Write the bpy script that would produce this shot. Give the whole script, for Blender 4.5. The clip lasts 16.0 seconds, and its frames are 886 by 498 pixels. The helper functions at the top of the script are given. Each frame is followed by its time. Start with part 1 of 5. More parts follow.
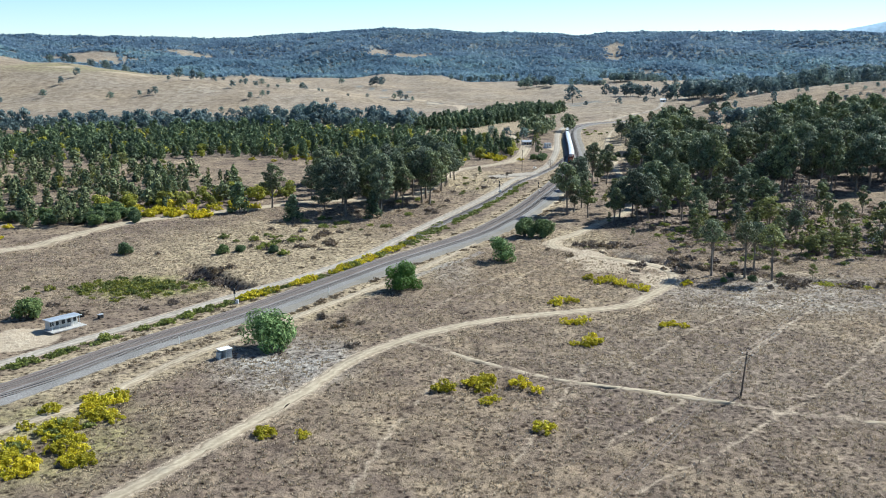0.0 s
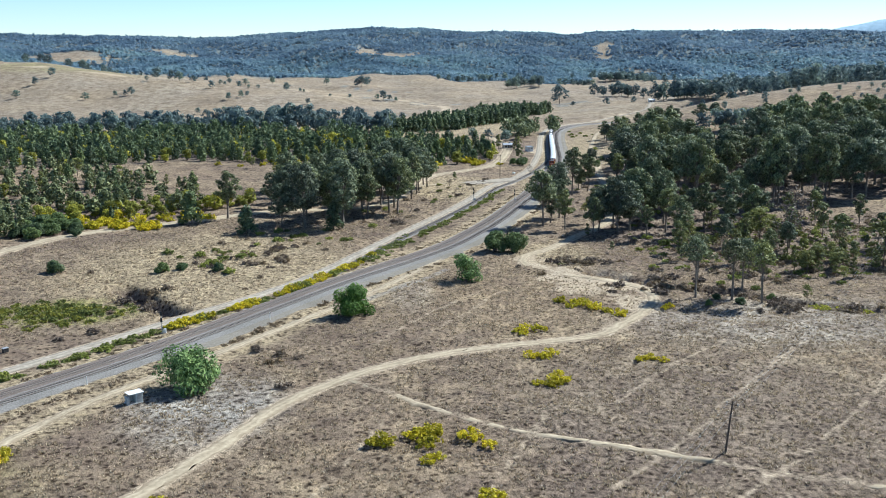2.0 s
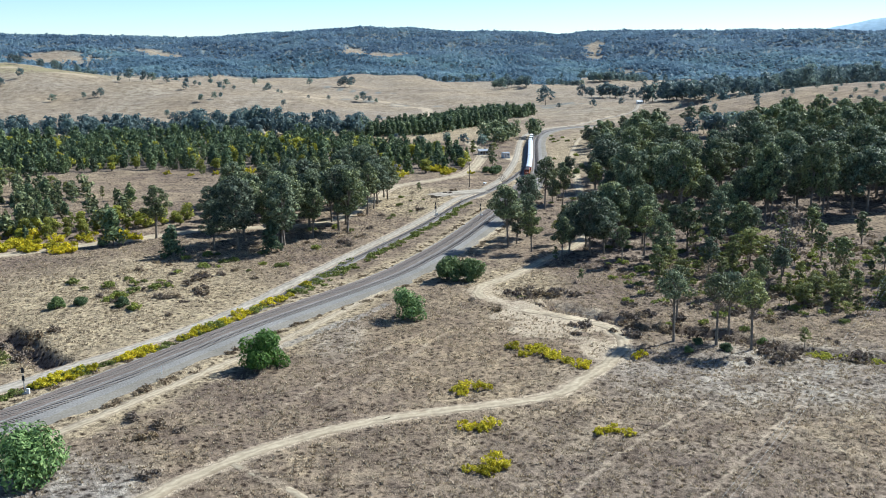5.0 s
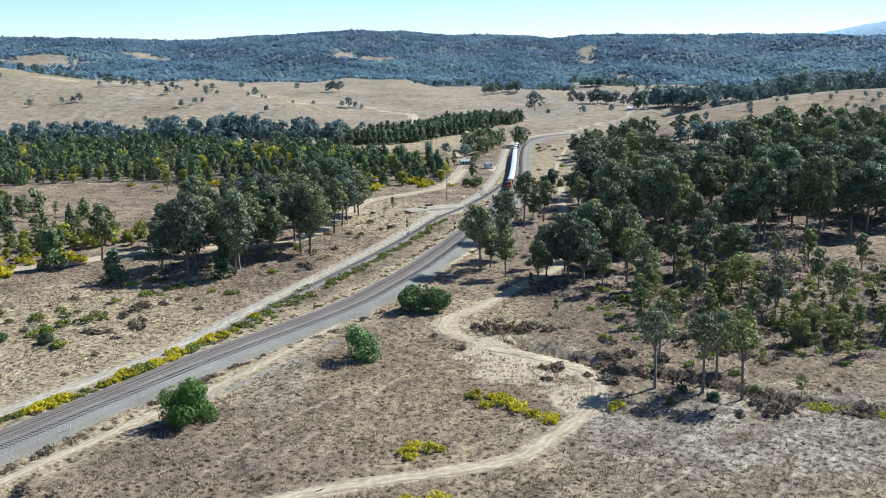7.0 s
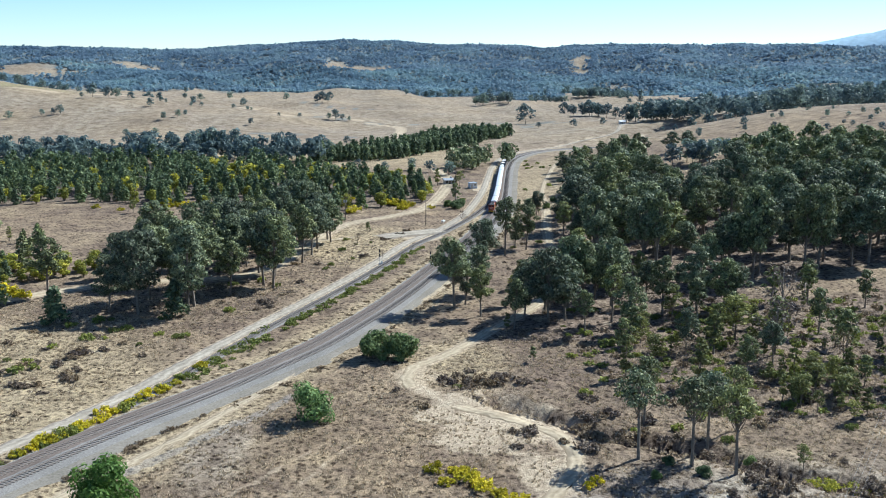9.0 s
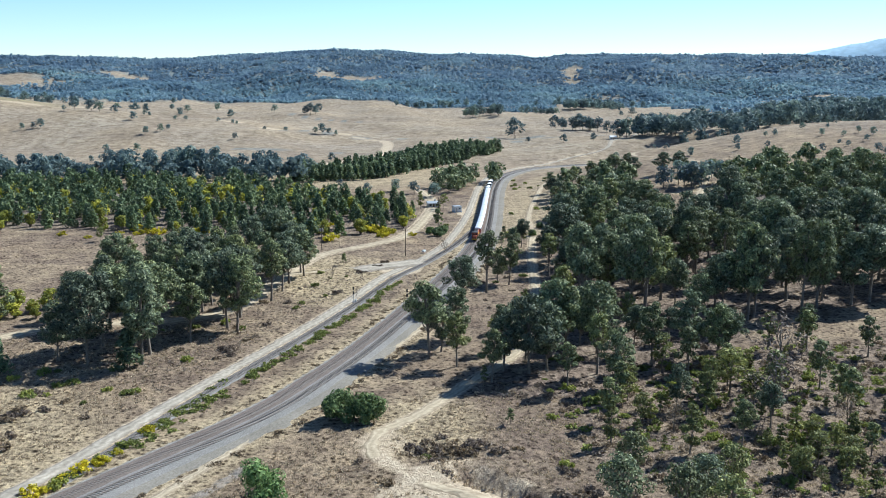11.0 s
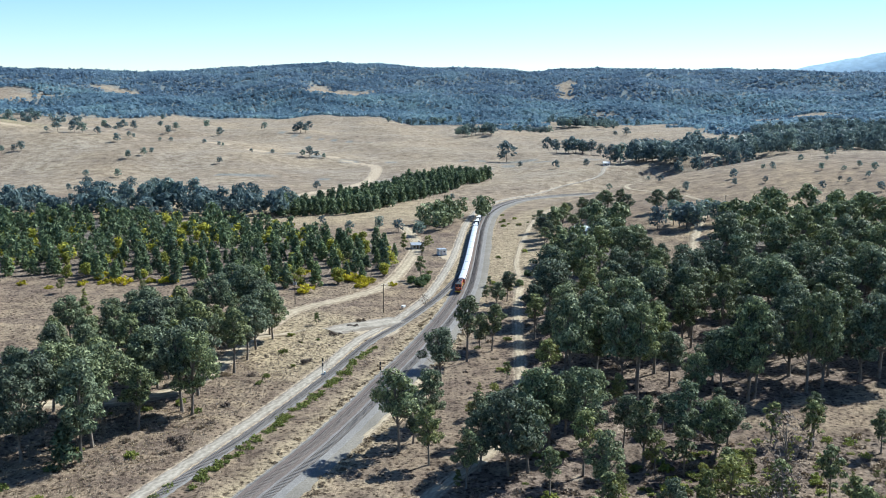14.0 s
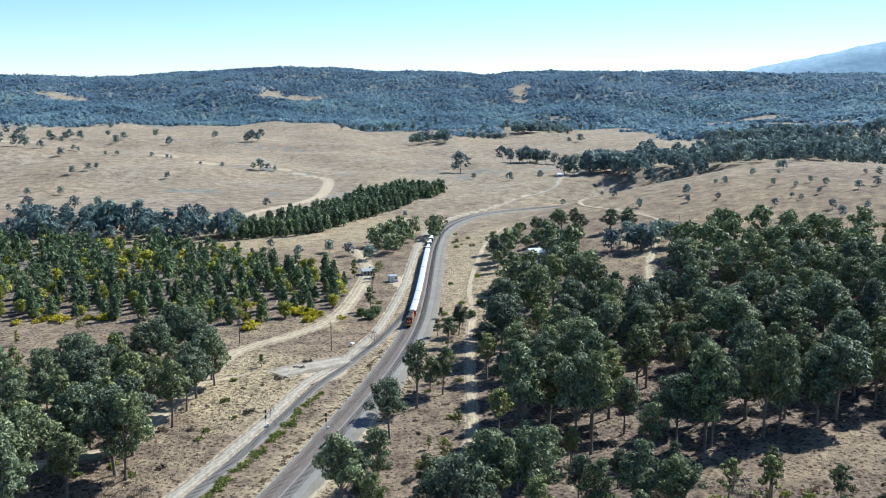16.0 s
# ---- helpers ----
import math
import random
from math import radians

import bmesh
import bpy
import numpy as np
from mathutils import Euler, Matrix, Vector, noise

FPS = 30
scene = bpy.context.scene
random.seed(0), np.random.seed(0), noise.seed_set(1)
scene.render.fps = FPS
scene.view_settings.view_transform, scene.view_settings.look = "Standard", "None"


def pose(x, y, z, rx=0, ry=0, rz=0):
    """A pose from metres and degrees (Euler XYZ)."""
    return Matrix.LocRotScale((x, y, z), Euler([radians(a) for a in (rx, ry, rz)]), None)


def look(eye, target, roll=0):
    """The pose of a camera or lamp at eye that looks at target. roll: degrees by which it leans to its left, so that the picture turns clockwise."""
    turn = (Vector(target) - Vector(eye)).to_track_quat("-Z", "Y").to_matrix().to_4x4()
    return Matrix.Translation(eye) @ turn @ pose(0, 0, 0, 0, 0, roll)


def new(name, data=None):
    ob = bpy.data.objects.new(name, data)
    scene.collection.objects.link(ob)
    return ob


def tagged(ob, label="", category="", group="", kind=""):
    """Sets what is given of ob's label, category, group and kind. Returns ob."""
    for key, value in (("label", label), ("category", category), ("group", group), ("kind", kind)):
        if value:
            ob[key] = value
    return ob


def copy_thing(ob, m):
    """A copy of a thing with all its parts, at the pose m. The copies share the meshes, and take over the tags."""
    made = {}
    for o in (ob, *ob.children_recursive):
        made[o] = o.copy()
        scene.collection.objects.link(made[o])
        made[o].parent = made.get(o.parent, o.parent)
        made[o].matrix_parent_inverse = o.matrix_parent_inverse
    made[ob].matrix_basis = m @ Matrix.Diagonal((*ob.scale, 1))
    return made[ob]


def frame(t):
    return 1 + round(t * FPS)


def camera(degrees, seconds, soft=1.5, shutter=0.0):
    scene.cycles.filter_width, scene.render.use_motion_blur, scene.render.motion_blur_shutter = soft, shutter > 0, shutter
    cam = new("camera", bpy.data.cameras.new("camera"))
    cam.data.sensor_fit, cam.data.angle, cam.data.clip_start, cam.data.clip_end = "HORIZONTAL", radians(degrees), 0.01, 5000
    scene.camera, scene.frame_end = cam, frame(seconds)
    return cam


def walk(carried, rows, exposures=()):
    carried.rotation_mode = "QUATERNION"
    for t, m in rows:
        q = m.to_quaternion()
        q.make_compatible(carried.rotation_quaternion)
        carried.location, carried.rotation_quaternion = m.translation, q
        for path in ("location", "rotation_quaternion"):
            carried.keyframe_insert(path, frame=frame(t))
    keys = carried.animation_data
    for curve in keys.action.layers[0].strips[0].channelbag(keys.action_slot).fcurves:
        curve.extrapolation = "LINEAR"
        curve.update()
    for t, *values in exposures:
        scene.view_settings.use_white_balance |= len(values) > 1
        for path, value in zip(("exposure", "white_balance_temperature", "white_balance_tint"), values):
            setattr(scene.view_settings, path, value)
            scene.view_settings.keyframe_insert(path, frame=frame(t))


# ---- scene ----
cam = camera(49.8, 16.0, soft=1.0)
METRES, EYE, TILT, LEAN, TURN = 198.0, 69.6, -12.0, 0.0, 0.0
ROWS = [
    (0.0, 0.0, 0.0, 0.0, 0.0, 0.0, -0.0),
    (0.5, 0.0124, 0.0341, 0.007, -0.21, -0.02, 0.06),
    (1.0, 0.025, 0.0693, 0.0141, -0.31, -0.02, 0.09),
    (1.5, 0.0376, 0.1046, 0.0213, -0.4, -0.03, 0.11),
    (2.0, 0.0503, 0.1404, 0.0287, -0.46, -0.04, 0.14),
    (2.5, 0.0632, 0.176, 0.0359, -0.5, -0.07, 0.16),
    (3.0, 0.076, 0.2108, 0.043, -0.57, -0.07, 0.18),
    (3.5, 0.0884, 0.2455, 0.05, -0.63, -0.07, 0.2),
    (4.0, 0.1009, 0.28, 0.057, -0.68, -0.09, 0.22),
    (6.5, 0.1605, 0.4405, 0.0967, -1.09, 0.07, 0.19),
    (7.0, 0.1713, 0.4709, 0.1062, -1.17, 0.13, 0.17),
    (7.5, 0.182, 0.5001, 0.1164, -1.24, 0.22, 0.16),
    (8.0, 0.1918, 0.5289, 0.1269, -1.31, 0.36, 0.14),
    (8.5, 0.2012, 0.557, 0.1379, -1.4, 0.5, 0.12),
    (9.0, 0.2097, 0.5843, 0.1489, -1.49, 0.62, 0.12),
    (11.5, 0.2458, 0.7, 0.2171, -2.05, 1.17, 0.12),
    (12.0, 0.2521, 0.7203, 0.233, -2.19, 1.27, 0.11),
    (12.5, 0.2579, 0.7399, 0.2498, -2.31, 1.36, 0.08),
    (13.0, 0.2632, 0.7581, 0.266, -2.41, 1.44, 0.07),
    (13.5, 0.2682, 0.7771, 0.2833, -2.51, 1.53, 0.04),
    (14.0, 0.2733, 0.7961, 0.2999, -2.21, 1.62, -0.02),
    (14.5, 0.2783, 0.8149, 0.317, -1.89, 1.69, -0.02),
    (15.0, 0.2838, 0.8301, 0.3344, -2.15, 1.71, 0.12),
    (15.5, 0.2887, 0.8391, 0.3525, -3.34, 1.65, 0.49),
    (16.0, 0.2928, 0.8483, 0.3708, -4.74, 1.59, 0.87),
]
walk(cam, [(t, pose(0, 0, EYE, TILT, LEAN, TURN) @ pose(METRES * x, METRES * y, METRES * z, 90 + pitch, roll, yaw)) for t, x, y, z, yaw, pitch, roll in ROWS],
     exposures=[(0.0, 0.85, 5800, 2), (16.0, 0.89, 5700, 2)])

# ---- light: clear dry-season day, sun to the right and a little ahead ----
SUN_AZ, SUN_EL = radians(35), radians(42)
world = bpy.data.worlds.new("sky")
scene.world = world
world.use_nodes = True
wn = world.node_tree
sky = wn.nodes.new("ShaderNodeTexSky")
sky.sky_type, sky.sun_disc = "NISHITA", False
sky.sun_elevation, sky.sun_rotation = SUN_EL, radians(90) - SUN_AZ
sky.air_density, sky.dust_density, sky.ozone_density = 0.8, 0.0, 5.0
wn.nodes["Background"].inputs["Strength"].default_value = 0.082
wn.links.new(sky.outputs["Color"], wn.nodes["Background"].inputs["Color"])
sun = new("sun", bpy.data.lights.new("sun", "SUN"))
sun.data.energy, sun.data.angle, sun.data.color = 5.0, radians(0.6), (1.0, 0.95, 0.87)
to_sun = Vector((math.cos(SUN_EL) * math.cos(SUN_AZ), math.cos(SUN_EL) * math.sin(SUN_AZ), math.sin(SUN_EL)))
sun.matrix_world = look(to_sun * 500 + Vector((0, 300, 0)), (0, 300, 0))


# ---- materials ----
def nodes_of(name):
    m = bpy.data.materials.new(name)
    m.use_nodes = True
    return m, m.node_tree, m.node_tree.nodes["Principled BSDF"]


def node(tree, kind, **inputs):
    n = tree.nodes.new("ShaderNode" + kind)
    for key, value in inputs.items():
        n.inputs[key.replace("_", " ")].default_value = value
    return n


def noise_tex(tree, scale, detail=4.0, rough=0.6, coord=None):
    n = node(tree, "TexNoise", Scale=scale, Detail=detail, Roughness=rough)
    if coord is not None:
        tree.links.new(coord, n.inputs["Vector"])
    return n.outputs["Fac"]


def noise_colour(tree, scale, coord):
    n = node(tree, "TexNoise", Scale=scale, Detail=3.0)
    tree.links.new(coord, n.inputs["Vector"])
    return n.outputs["Color"]


def ramp(tree, fac, stops):
    n = tree.nodes.new("ShaderNodeValToRGB")
    e = n.color_ramp.elements
    while len(e) < len(stops):
        e.new(0.5)
    for k, (pos, col) in enumerate(stops):
        e[k].position, e[k].color = pos, (*col, 1)
    tree.links.new(fac, n.inputs["Fac"])
    return n.outputs["Color"]


def grey_ramp(tree, fac, a, b):
    return ramp(tree, fac, [(a, (0, 0, 0)), (b, (1, 1, 1))])


def blend(tree, fac, a, b, mode="MIX"):
    n = tree.nodes.new("ShaderNodeMix")
    n.data_type, n.blend_type = "RGBA", mode
    for value, socket in ((fac, n.inputs[0]), (a, n.inputs[6]), (b, n.inputs[7])):
        if isinstance(value, (int, float)):
            socket.default_value = value
        elif isinstance(value, tuple):
            socket.default_value = (*value, 1)
        else:
            tree.links.new(value, socket)
    return n.outputs[2]


def times(tree, a, b, op="MULTIPLY"):
    n = tree.nodes.new("ShaderNodeMath")
    n.operation = op
    for value, socket in ((a, n.inputs[0]), (b, n.inputs[1])):
        if isinstance(value, (int, float)):
            socket.default_value = value
        else:
            tree.links.new(value, socket)
    return n.outputs[0]


def add_bump(tree, bsdf, fac, strength, distance):
    n = node(tree, "Bump", Strength=strength, Distance=distance)
    tree.links.new(fac, n.inputs["Height"])
    tree.links.new(n.outputs["Normal"], bsdf.inputs["Normal"])


def object_coord(tree):
    return tree.nodes.new("ShaderNodeTexCoord").outputs["Object"]


def plain(name, colour, rough=0.6, metal=0.0, scale=3.0, vary=0.25, bump=0.0):
    """A painted, bare or weathered surface: colour with grime at two scales."""
    m, t, b = nodes_of(name)
    c = object_coord(t)
    dark = tuple(v * (1 - vary) for v in colour)
    lite = tuple(min(1, v * (1 + vary * 0.6)) for v in colour)
    coarse = ramp(t, noise_tex(t, scale, 3, 0.6, c), [(0.3, dark), (0.7, lite)])
    fine = ramp(t, noise_tex(t, scale * 9, 3, 0.6, c), [(0.3, (0.8, 0.8, 0.8)), (0.7, (1.1, 1.1, 1.1))])
    t.links.new(blend(t, 1.0, coarse, fine, "MULTIPLY"), b.inputs["Base Color"])
    b.inputs["Roughness"].default_value, b.inputs["Metallic"].default_value = rough, metal
    if bump:
        add_bump(t, b, noise_tex(t, scale * 6, 4, 0.6, c), 0.5, bump)
    return m


def leaf(name, dark, mid, lite, through_light=0.25, vary=0.35, patch=0.0):
    """Foliage: every spray its own shade, every plant its own tone, light passing through."""
    m, t, b = nodes_of(name)
    geo = t.nodes.new("ShaderNodeNewGeometry")
    info = t.nodes.new("ShaderNodeObjectInfo")
    spray = ramp(t, geo.outputs["Random Per Island"], [(0.0, dark), (0.5, mid), (1.0, lite)])
    tone = ramp(t, info.outputs["Random"], [(0.0, (1 - vary, 1 - vary, 1 - vary * 0.8)), (0.5, (1, 1, 1)), (1.0, (1 + vary, 1 + vary * 0.8, 1))])
    col = blend(t, 1.0, spray, tone, "MULTIPLY")
    if patch:
        stand = noise_tex(t, patch, 5, 0.65, object_coord(t))
        col = blend(t, 1.0, col, ramp(t, stand, [(0.34, (0.62, 0.66, 0.72)), (0.5, (1.0, 1.0, 1.0)), (0.66, (1.32, 1.27, 1.12))]), "MULTIPLY")
    t.links.new(col, b.inputs["Base Color"])
    b.inputs["Roughness"].default_value = 0.6
    b.inputs["Specular IOR Level"].default_value = 0.16
    glow = t.nodes.new("ShaderNodeBsdfTranslucent")
    t.links.new(col, glow.inputs["Color"])
    mix = t.nodes.new("ShaderNodeMixShader")
    mix.inputs[0].default_value = through_light
    t.links.new(b.outputs[0], mix.inputs[1])
    t.links.new(glow.outputs[0], mix.inputs[2])
    t.links.new(mix.outputs[0], t.nodes["Material Output"].inputs["Surface"])
    return m


def ground_material():
    m, t, b = nodes_of("dry_pasture")
    c = object_coord(t)
    sep1, sep2 = t.nodes.new("ShaderNodeSeparateColor"), t.nodes.new("ShaderNodeSeparateColor")
    tussock = None
    for name, sep in (("cover", sep1), ("tone", sep2)):
        a = t.nodes.new("ShaderNodeAttribute")
        a.attribute_name = name
        tussock = a.outputs["Alpha"]
        t.links.new(a.outputs["Color"], sep.inputs["Color"])
    dirt, gravel, wood = sep1.outputs
    grey, straw, green = sep2.outputs
    n40, n9, n2 = noise_tex(t, 0.022, 5, 0.6, c), noise_tex(t, 0.11, 5, 0.65, c), noise_tex(t, 0.7, 5, 0.7, c)
    n05 = noise_tex(t, 2.6, 4, 0.7, c)
    grass = ramp(t, n9, [(0.30, (0.130, 0.100, 0.076)), (0.48, (0.212, 0.167, 0.124)), (0.62, (0.28, 0.224, 0.158)), (0.8, (0.34, 0.28, 0.19))])
    tint = ramp(t, n40, [(0.35, (0.82, 0.78, 0.80)), (0.6, (1.08, 1.05, 1.0))])
    grass = blend(t, 1.0, grass, tint, "MULTIPLY")
    broad = ramp(t, noise_tex(t, 0.005, 5, 0.62, c), [(0.34, (0.84, 0.82, 0.86)), (0.5, (1.0, 1.0, 1.0)), (0.64, (1.14, 1.12, 1.06))])
    grass = blend(t, 1.0, grass, broad, "MULTIPLY")
    ashy = ramp(t, n2, [(0.3, (0.20, 0.185, 0.165)), (0.55, (0.36, 0.335, 0.30)), (0.75, (0.46, 0.43, 0.385))])
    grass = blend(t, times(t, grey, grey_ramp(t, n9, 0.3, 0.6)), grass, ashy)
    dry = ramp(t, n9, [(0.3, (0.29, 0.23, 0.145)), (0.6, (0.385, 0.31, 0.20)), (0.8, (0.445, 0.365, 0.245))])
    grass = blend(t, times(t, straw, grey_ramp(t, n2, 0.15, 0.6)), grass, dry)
    lush = ramp(t, n2, [(0.3, (0.15, 0.16, 0.045)), (0.7, (0.30, 0.285, 0.08))])
    grass = blend(t, times(t, green, grey_ramp(t, n9, 0.35, 0.6)), grass, lush)
    litter = ramp(t, n2, [(0.3, (0.075, 0.056, 0.045)), (0.5, (0.145, 0.11, 0.09)), (0.75, (0.26, 0.205, 0.165))])
    # far forest floor takes the same painted haze blue as its trees
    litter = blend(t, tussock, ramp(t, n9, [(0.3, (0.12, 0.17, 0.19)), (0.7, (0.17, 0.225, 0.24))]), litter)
    grass = blend(t, wood, grass, litter)
    spots = ramp(t, n2, [(0.34, (0.34, 0.32, 0.31)), (0.47, (0.92, 0.92, 0.92)), (0.68, (1.32, 1.30, 1.26))])
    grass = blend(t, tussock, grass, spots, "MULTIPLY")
    # shade in the hollows between tussocks, painted as dark blots without depth
    pits = t.nodes.new("ShaderNodeTexVoronoi")
    pits.inputs["Scale"].default_value = 0.62
    warp = blend(t, 0.35, c, noise_colour(t, 0.8, c), "LINEAR_LIGHT")
    t.links.new(warp, pits.inputs["Vector"])
    pit = grey_ramp(t, pits.outputs["Distance"], 0.16, 0.42)
    pit_shade = ramp(t, pit, [(0.0, (0.2, 0.175, 0.165)), (1.0, (1.06, 1.06, 1.06))])
    grass = blend(t, times(t, tussock, grey_ramp(t, noise_tex(t, 0.16, 4, 0.7, c), 0.28, 0.46)), grass, blend(t, 1.0, grass, pit_shade, "MULTIPLY"))
    clumps = ramp(t, noise_tex(t, 0.2, 6, 0.72, c), [(0.36, (0.55, 0.53, 0.53)), (0.47, (1.0, 1.0, 1.0)), (0.68, (1.12, 1.11, 1.08))])
    grass = blend(t, 0.85, grass, clumps, "MULTIPLY")
    fine = ramp(t, n05, [(0.3, (0.72, 0.72, 0.72)), (0.6, (1.08, 1.08, 1.08))])
    grass = blend(t, 0.8, grass, fine, "MULTIPLY")
    bare = ramp(t, n2, [(0.3, (0.34, 0.265, 0.185)), (0.7, (0.50, 0.41, 0.30))])
    grass = blend(t, grey_ramp(t, times(t, dirt, times(t, n2, 0.5, "ADD")), 0.35, 0.75), grass, bare)
    stone = ramp(t, n05, [(0.3, (0.16, 0.15, 0.145)), (0.7, (0.36, 0.345, 0.33))])
    grass = blend(t, grey_ramp(t, times(t, gravel, times(t, n2, 0.5, "ADD")), 0.35, 0.75), grass, stone)
    t.links.new(grass, b.inputs["Base Color"])
    b.inputs["Roughness"].default_value = 0.95
    b.inputs["Specular IOR Level"].default_value = 0.09
    add_bump(t, b, times(t, n2, times(t, n05, 0.35), "ADD"), 0.9, 0.8)
    return m


def ribbon_material(name, dark, lite, scale, rut=0.0):
    """Gravel, ballast and bare earth; rut: pale wheel marks by the strip's own width."""
    m, t, b = nodes_of(name)
    c = object_coord(t)
    col = ramp(t, noise_tex(t, scale, 5, 0.7, c), [(0.3, dark), (0.7, lite)])
    big = ramp(t, noise_tex(t, 0.09, 4, 0.6, c), [(0.3, (0.8, 0.8, 0.8)), (0.7, (1.1, 1.1, 1.1))])
    col = blend(t, 1.0, col, big, "MULTIPLY")
    if rut:
        a = t.nodes.new("ShaderNodeAttribute")
        a.attribute_name = "across"
        sway = times(t, times(t, noise_tex(t, 0.25, 3, 0.6, c), 0.5, "SUBTRACT"), 0.5)
        v = times(t, a.outputs["Fac"], sway, "ADD")
        wheel = ramp(t, v, [(0.0, (0.55, 0.5, 0.45)), (0.22, (0.75, 0.72, 0.68)), (0.34, (1.15, 1.15, 1.12)), (0.5, (0.82, 0.8, 0.75)), (0.66, (1.15, 1.15, 1.12)), (0.8, (0.75, 0.72, 0.68)), (1.0, (0.55, 0.5, 0.45))])
        col = blend(t, rut, col, wheel, "MULTIPLY")
    t.links.new(col, b.inputs["Base Color"])
    b.inputs["Roughness"].default_value = 0.95
    b.inputs["Specular IOR Level"].default_value = 0.05
    add_bump(t, b, noise_tex(t, scale * 2, 4, 0.7, c), 0.5, 0.12)
    return m


M_GROUND = ground_material()
M_EARTH = ribbon_material("bare_earth", (0.30, 0.245, 0.178), (0.45, 0.38, 0.285), 0.8, 0.9)
M_SANDY = ribbon_material("pale_gravel_road", (0.255, 0.225, 0.19), (0.42, 0.375, 0.32), 0.8, 0.9)
M_BALLAST = ribbon_material("grey_ballast", (0.125, 0.116, 0.110), (0.275, 0.260, 0.245), 3.0)
M_RUSTY = ribbon_material("rust_stained_ballast", (0.095, 0.075, 0.065), (0.21, 0.17, 0.15), 3.0)
M_SHOULDER = ribbon_material("pale_ballast_shoulder", (0.145, 0.130, 0.110), (0.265, 0.240, 0.205), 2.0)
M_SLEEPER = plain("weathered_concrete_sleeper", (0.15, 0.13, 0.118), 0.9)
M_RAIL = plain("rail_steel", (0.10, 0.08, 0.07), 0.6, 0.3)
M_GUM = leaf("gum_leaves", (0.036, 0.051, 0.034), (0.128, 0.158, 0.092), (0.285, 0.322, 0.190), 0.15)
M_GUM_B = leaf("gum_leaves_olive", (0.042, 0.055, 0.029), (0.146, 0.170, 0.078), (0.315, 0.336, 0.154), 0.15)
M_CONE = leaf("plantation_leaves", (0.048, 0.074, 0.042), (0.128, 0.174, 0.088), (0.255, 0.312, 0.150), 0.22, patch=0.03)
M_BUSH = leaf("pepper_tree_leaves", (0.055, 0.10, 0.032), (0.150, 0.240, 0.078), (0.310, 0.420, 0.150), 0.22)
M_WATTLE = leaf("yellow_wattle_bloom", (0.24, 0.22, 0.02), (0.50, 0.44, 0.03), (0.74, 0.63, 0.05), 0.35)
M_SCRUB = leaf("green_scrub_leaves", (0.10, 0.12, 0.035), (0.19, 0.22, 0.06), (0.32, 0.34, 0.09), 0.3)
M_DRYSCRUB = leaf("dry_scrub_twigs", (0.10, 0.075, 0.058), (0.20, 0.155, 0.12), (0.34, 0.275, 0.205), 0.2)
# aerial haze painted into the far forest's leaves, paler on the upper ridge
M_FAR = leaf("haze_blue_forest", (0.168, 0.256, 0.322), (0.198, 0.296, 0.362), (0.234, 0.338, 0.398), 0.5, patch=0.006)
M_RIDGE = leaf("pale_haze_blue_forest", (0.215, 0.320, 0.395), (0.250, 0.362, 0.435), (0.290, 0.404, 0.470), 0.5, patch=0.006)
# gum leaves of the middle distance, blued in the colour to stand for haze
M_HAZEGUM = leaf("haze_tinted_gum_leaves", (0.080, 0.118, 0.122), (0.146, 0.200, 0.194), (0.245, 0.310, 0.280), 0.34, patch=0.02)
M_YGREEN = leaf("yellow_green_leaves", (0.13, 0.15, 0.035), (0.27, 0.285, 0.055), (0.46, 0.43, 0.075), 0.35)
M_TUFT = leaf("dry_grass_tuft", (0.165, 0.130, 0.098), (0.32, 0.258, 0.190), (0.52, 0.435, 0.335), 0.45)
M_YOUNG = leaf("young_gum_leaves", (0.075, 0.088, 0.034), (0.180, 0.195, 0.070), (0.335, 0.340, 0.125), 0.3)
M_BARK = plain("grey_gum_bark", (0.20, 0.165, 0.13), 0.9, 0, 1.2, 0.4, 0.03)


# ---- geometry helpers ----
def rng(seed):
    return np.random.default_rng(seed)


def mesh_of(name, verts, faces, material, smooth=False):
    """A mesh from an array of corners and an array of equal faces (or a list of them)."""
    me = bpy.data.meshes.new(name)
    if isinstance(faces, np.ndarray):
        n, k = faces.shape
        me.vertices.add(len(verts))
        me.vertices.foreach_set("co", np.asarray(verts, dtype=np.float32).ravel())
        me.loops.add(n * k)
        me.loops.foreach_set("vertex_index", faces.astype(np.int32).ravel())
        me.polygons.add(n)
        me.polygons.foreach_set("loop_start", np.arange(0, n * k, k, dtype=np.int32))
        me.update(calc_edges=True)
    else:
        me.from_pydata([tuple(v) for v in verts], [], [tuple(f) for f in faces])
    me.materials.append(material)
    if smooth:
        me.polygons.foreach_set("use_smooth", np.ones(len(me.polygons), dtype=bool))
    return me


def part(name, me, parent=None, label="", at=None):
    ob = new(name, me)
    if parent is not None:
        ob.parent = parent
    if at is not None:
        ob.matrix_basis = at
    if label:
        ob["label"] = label
    return ob


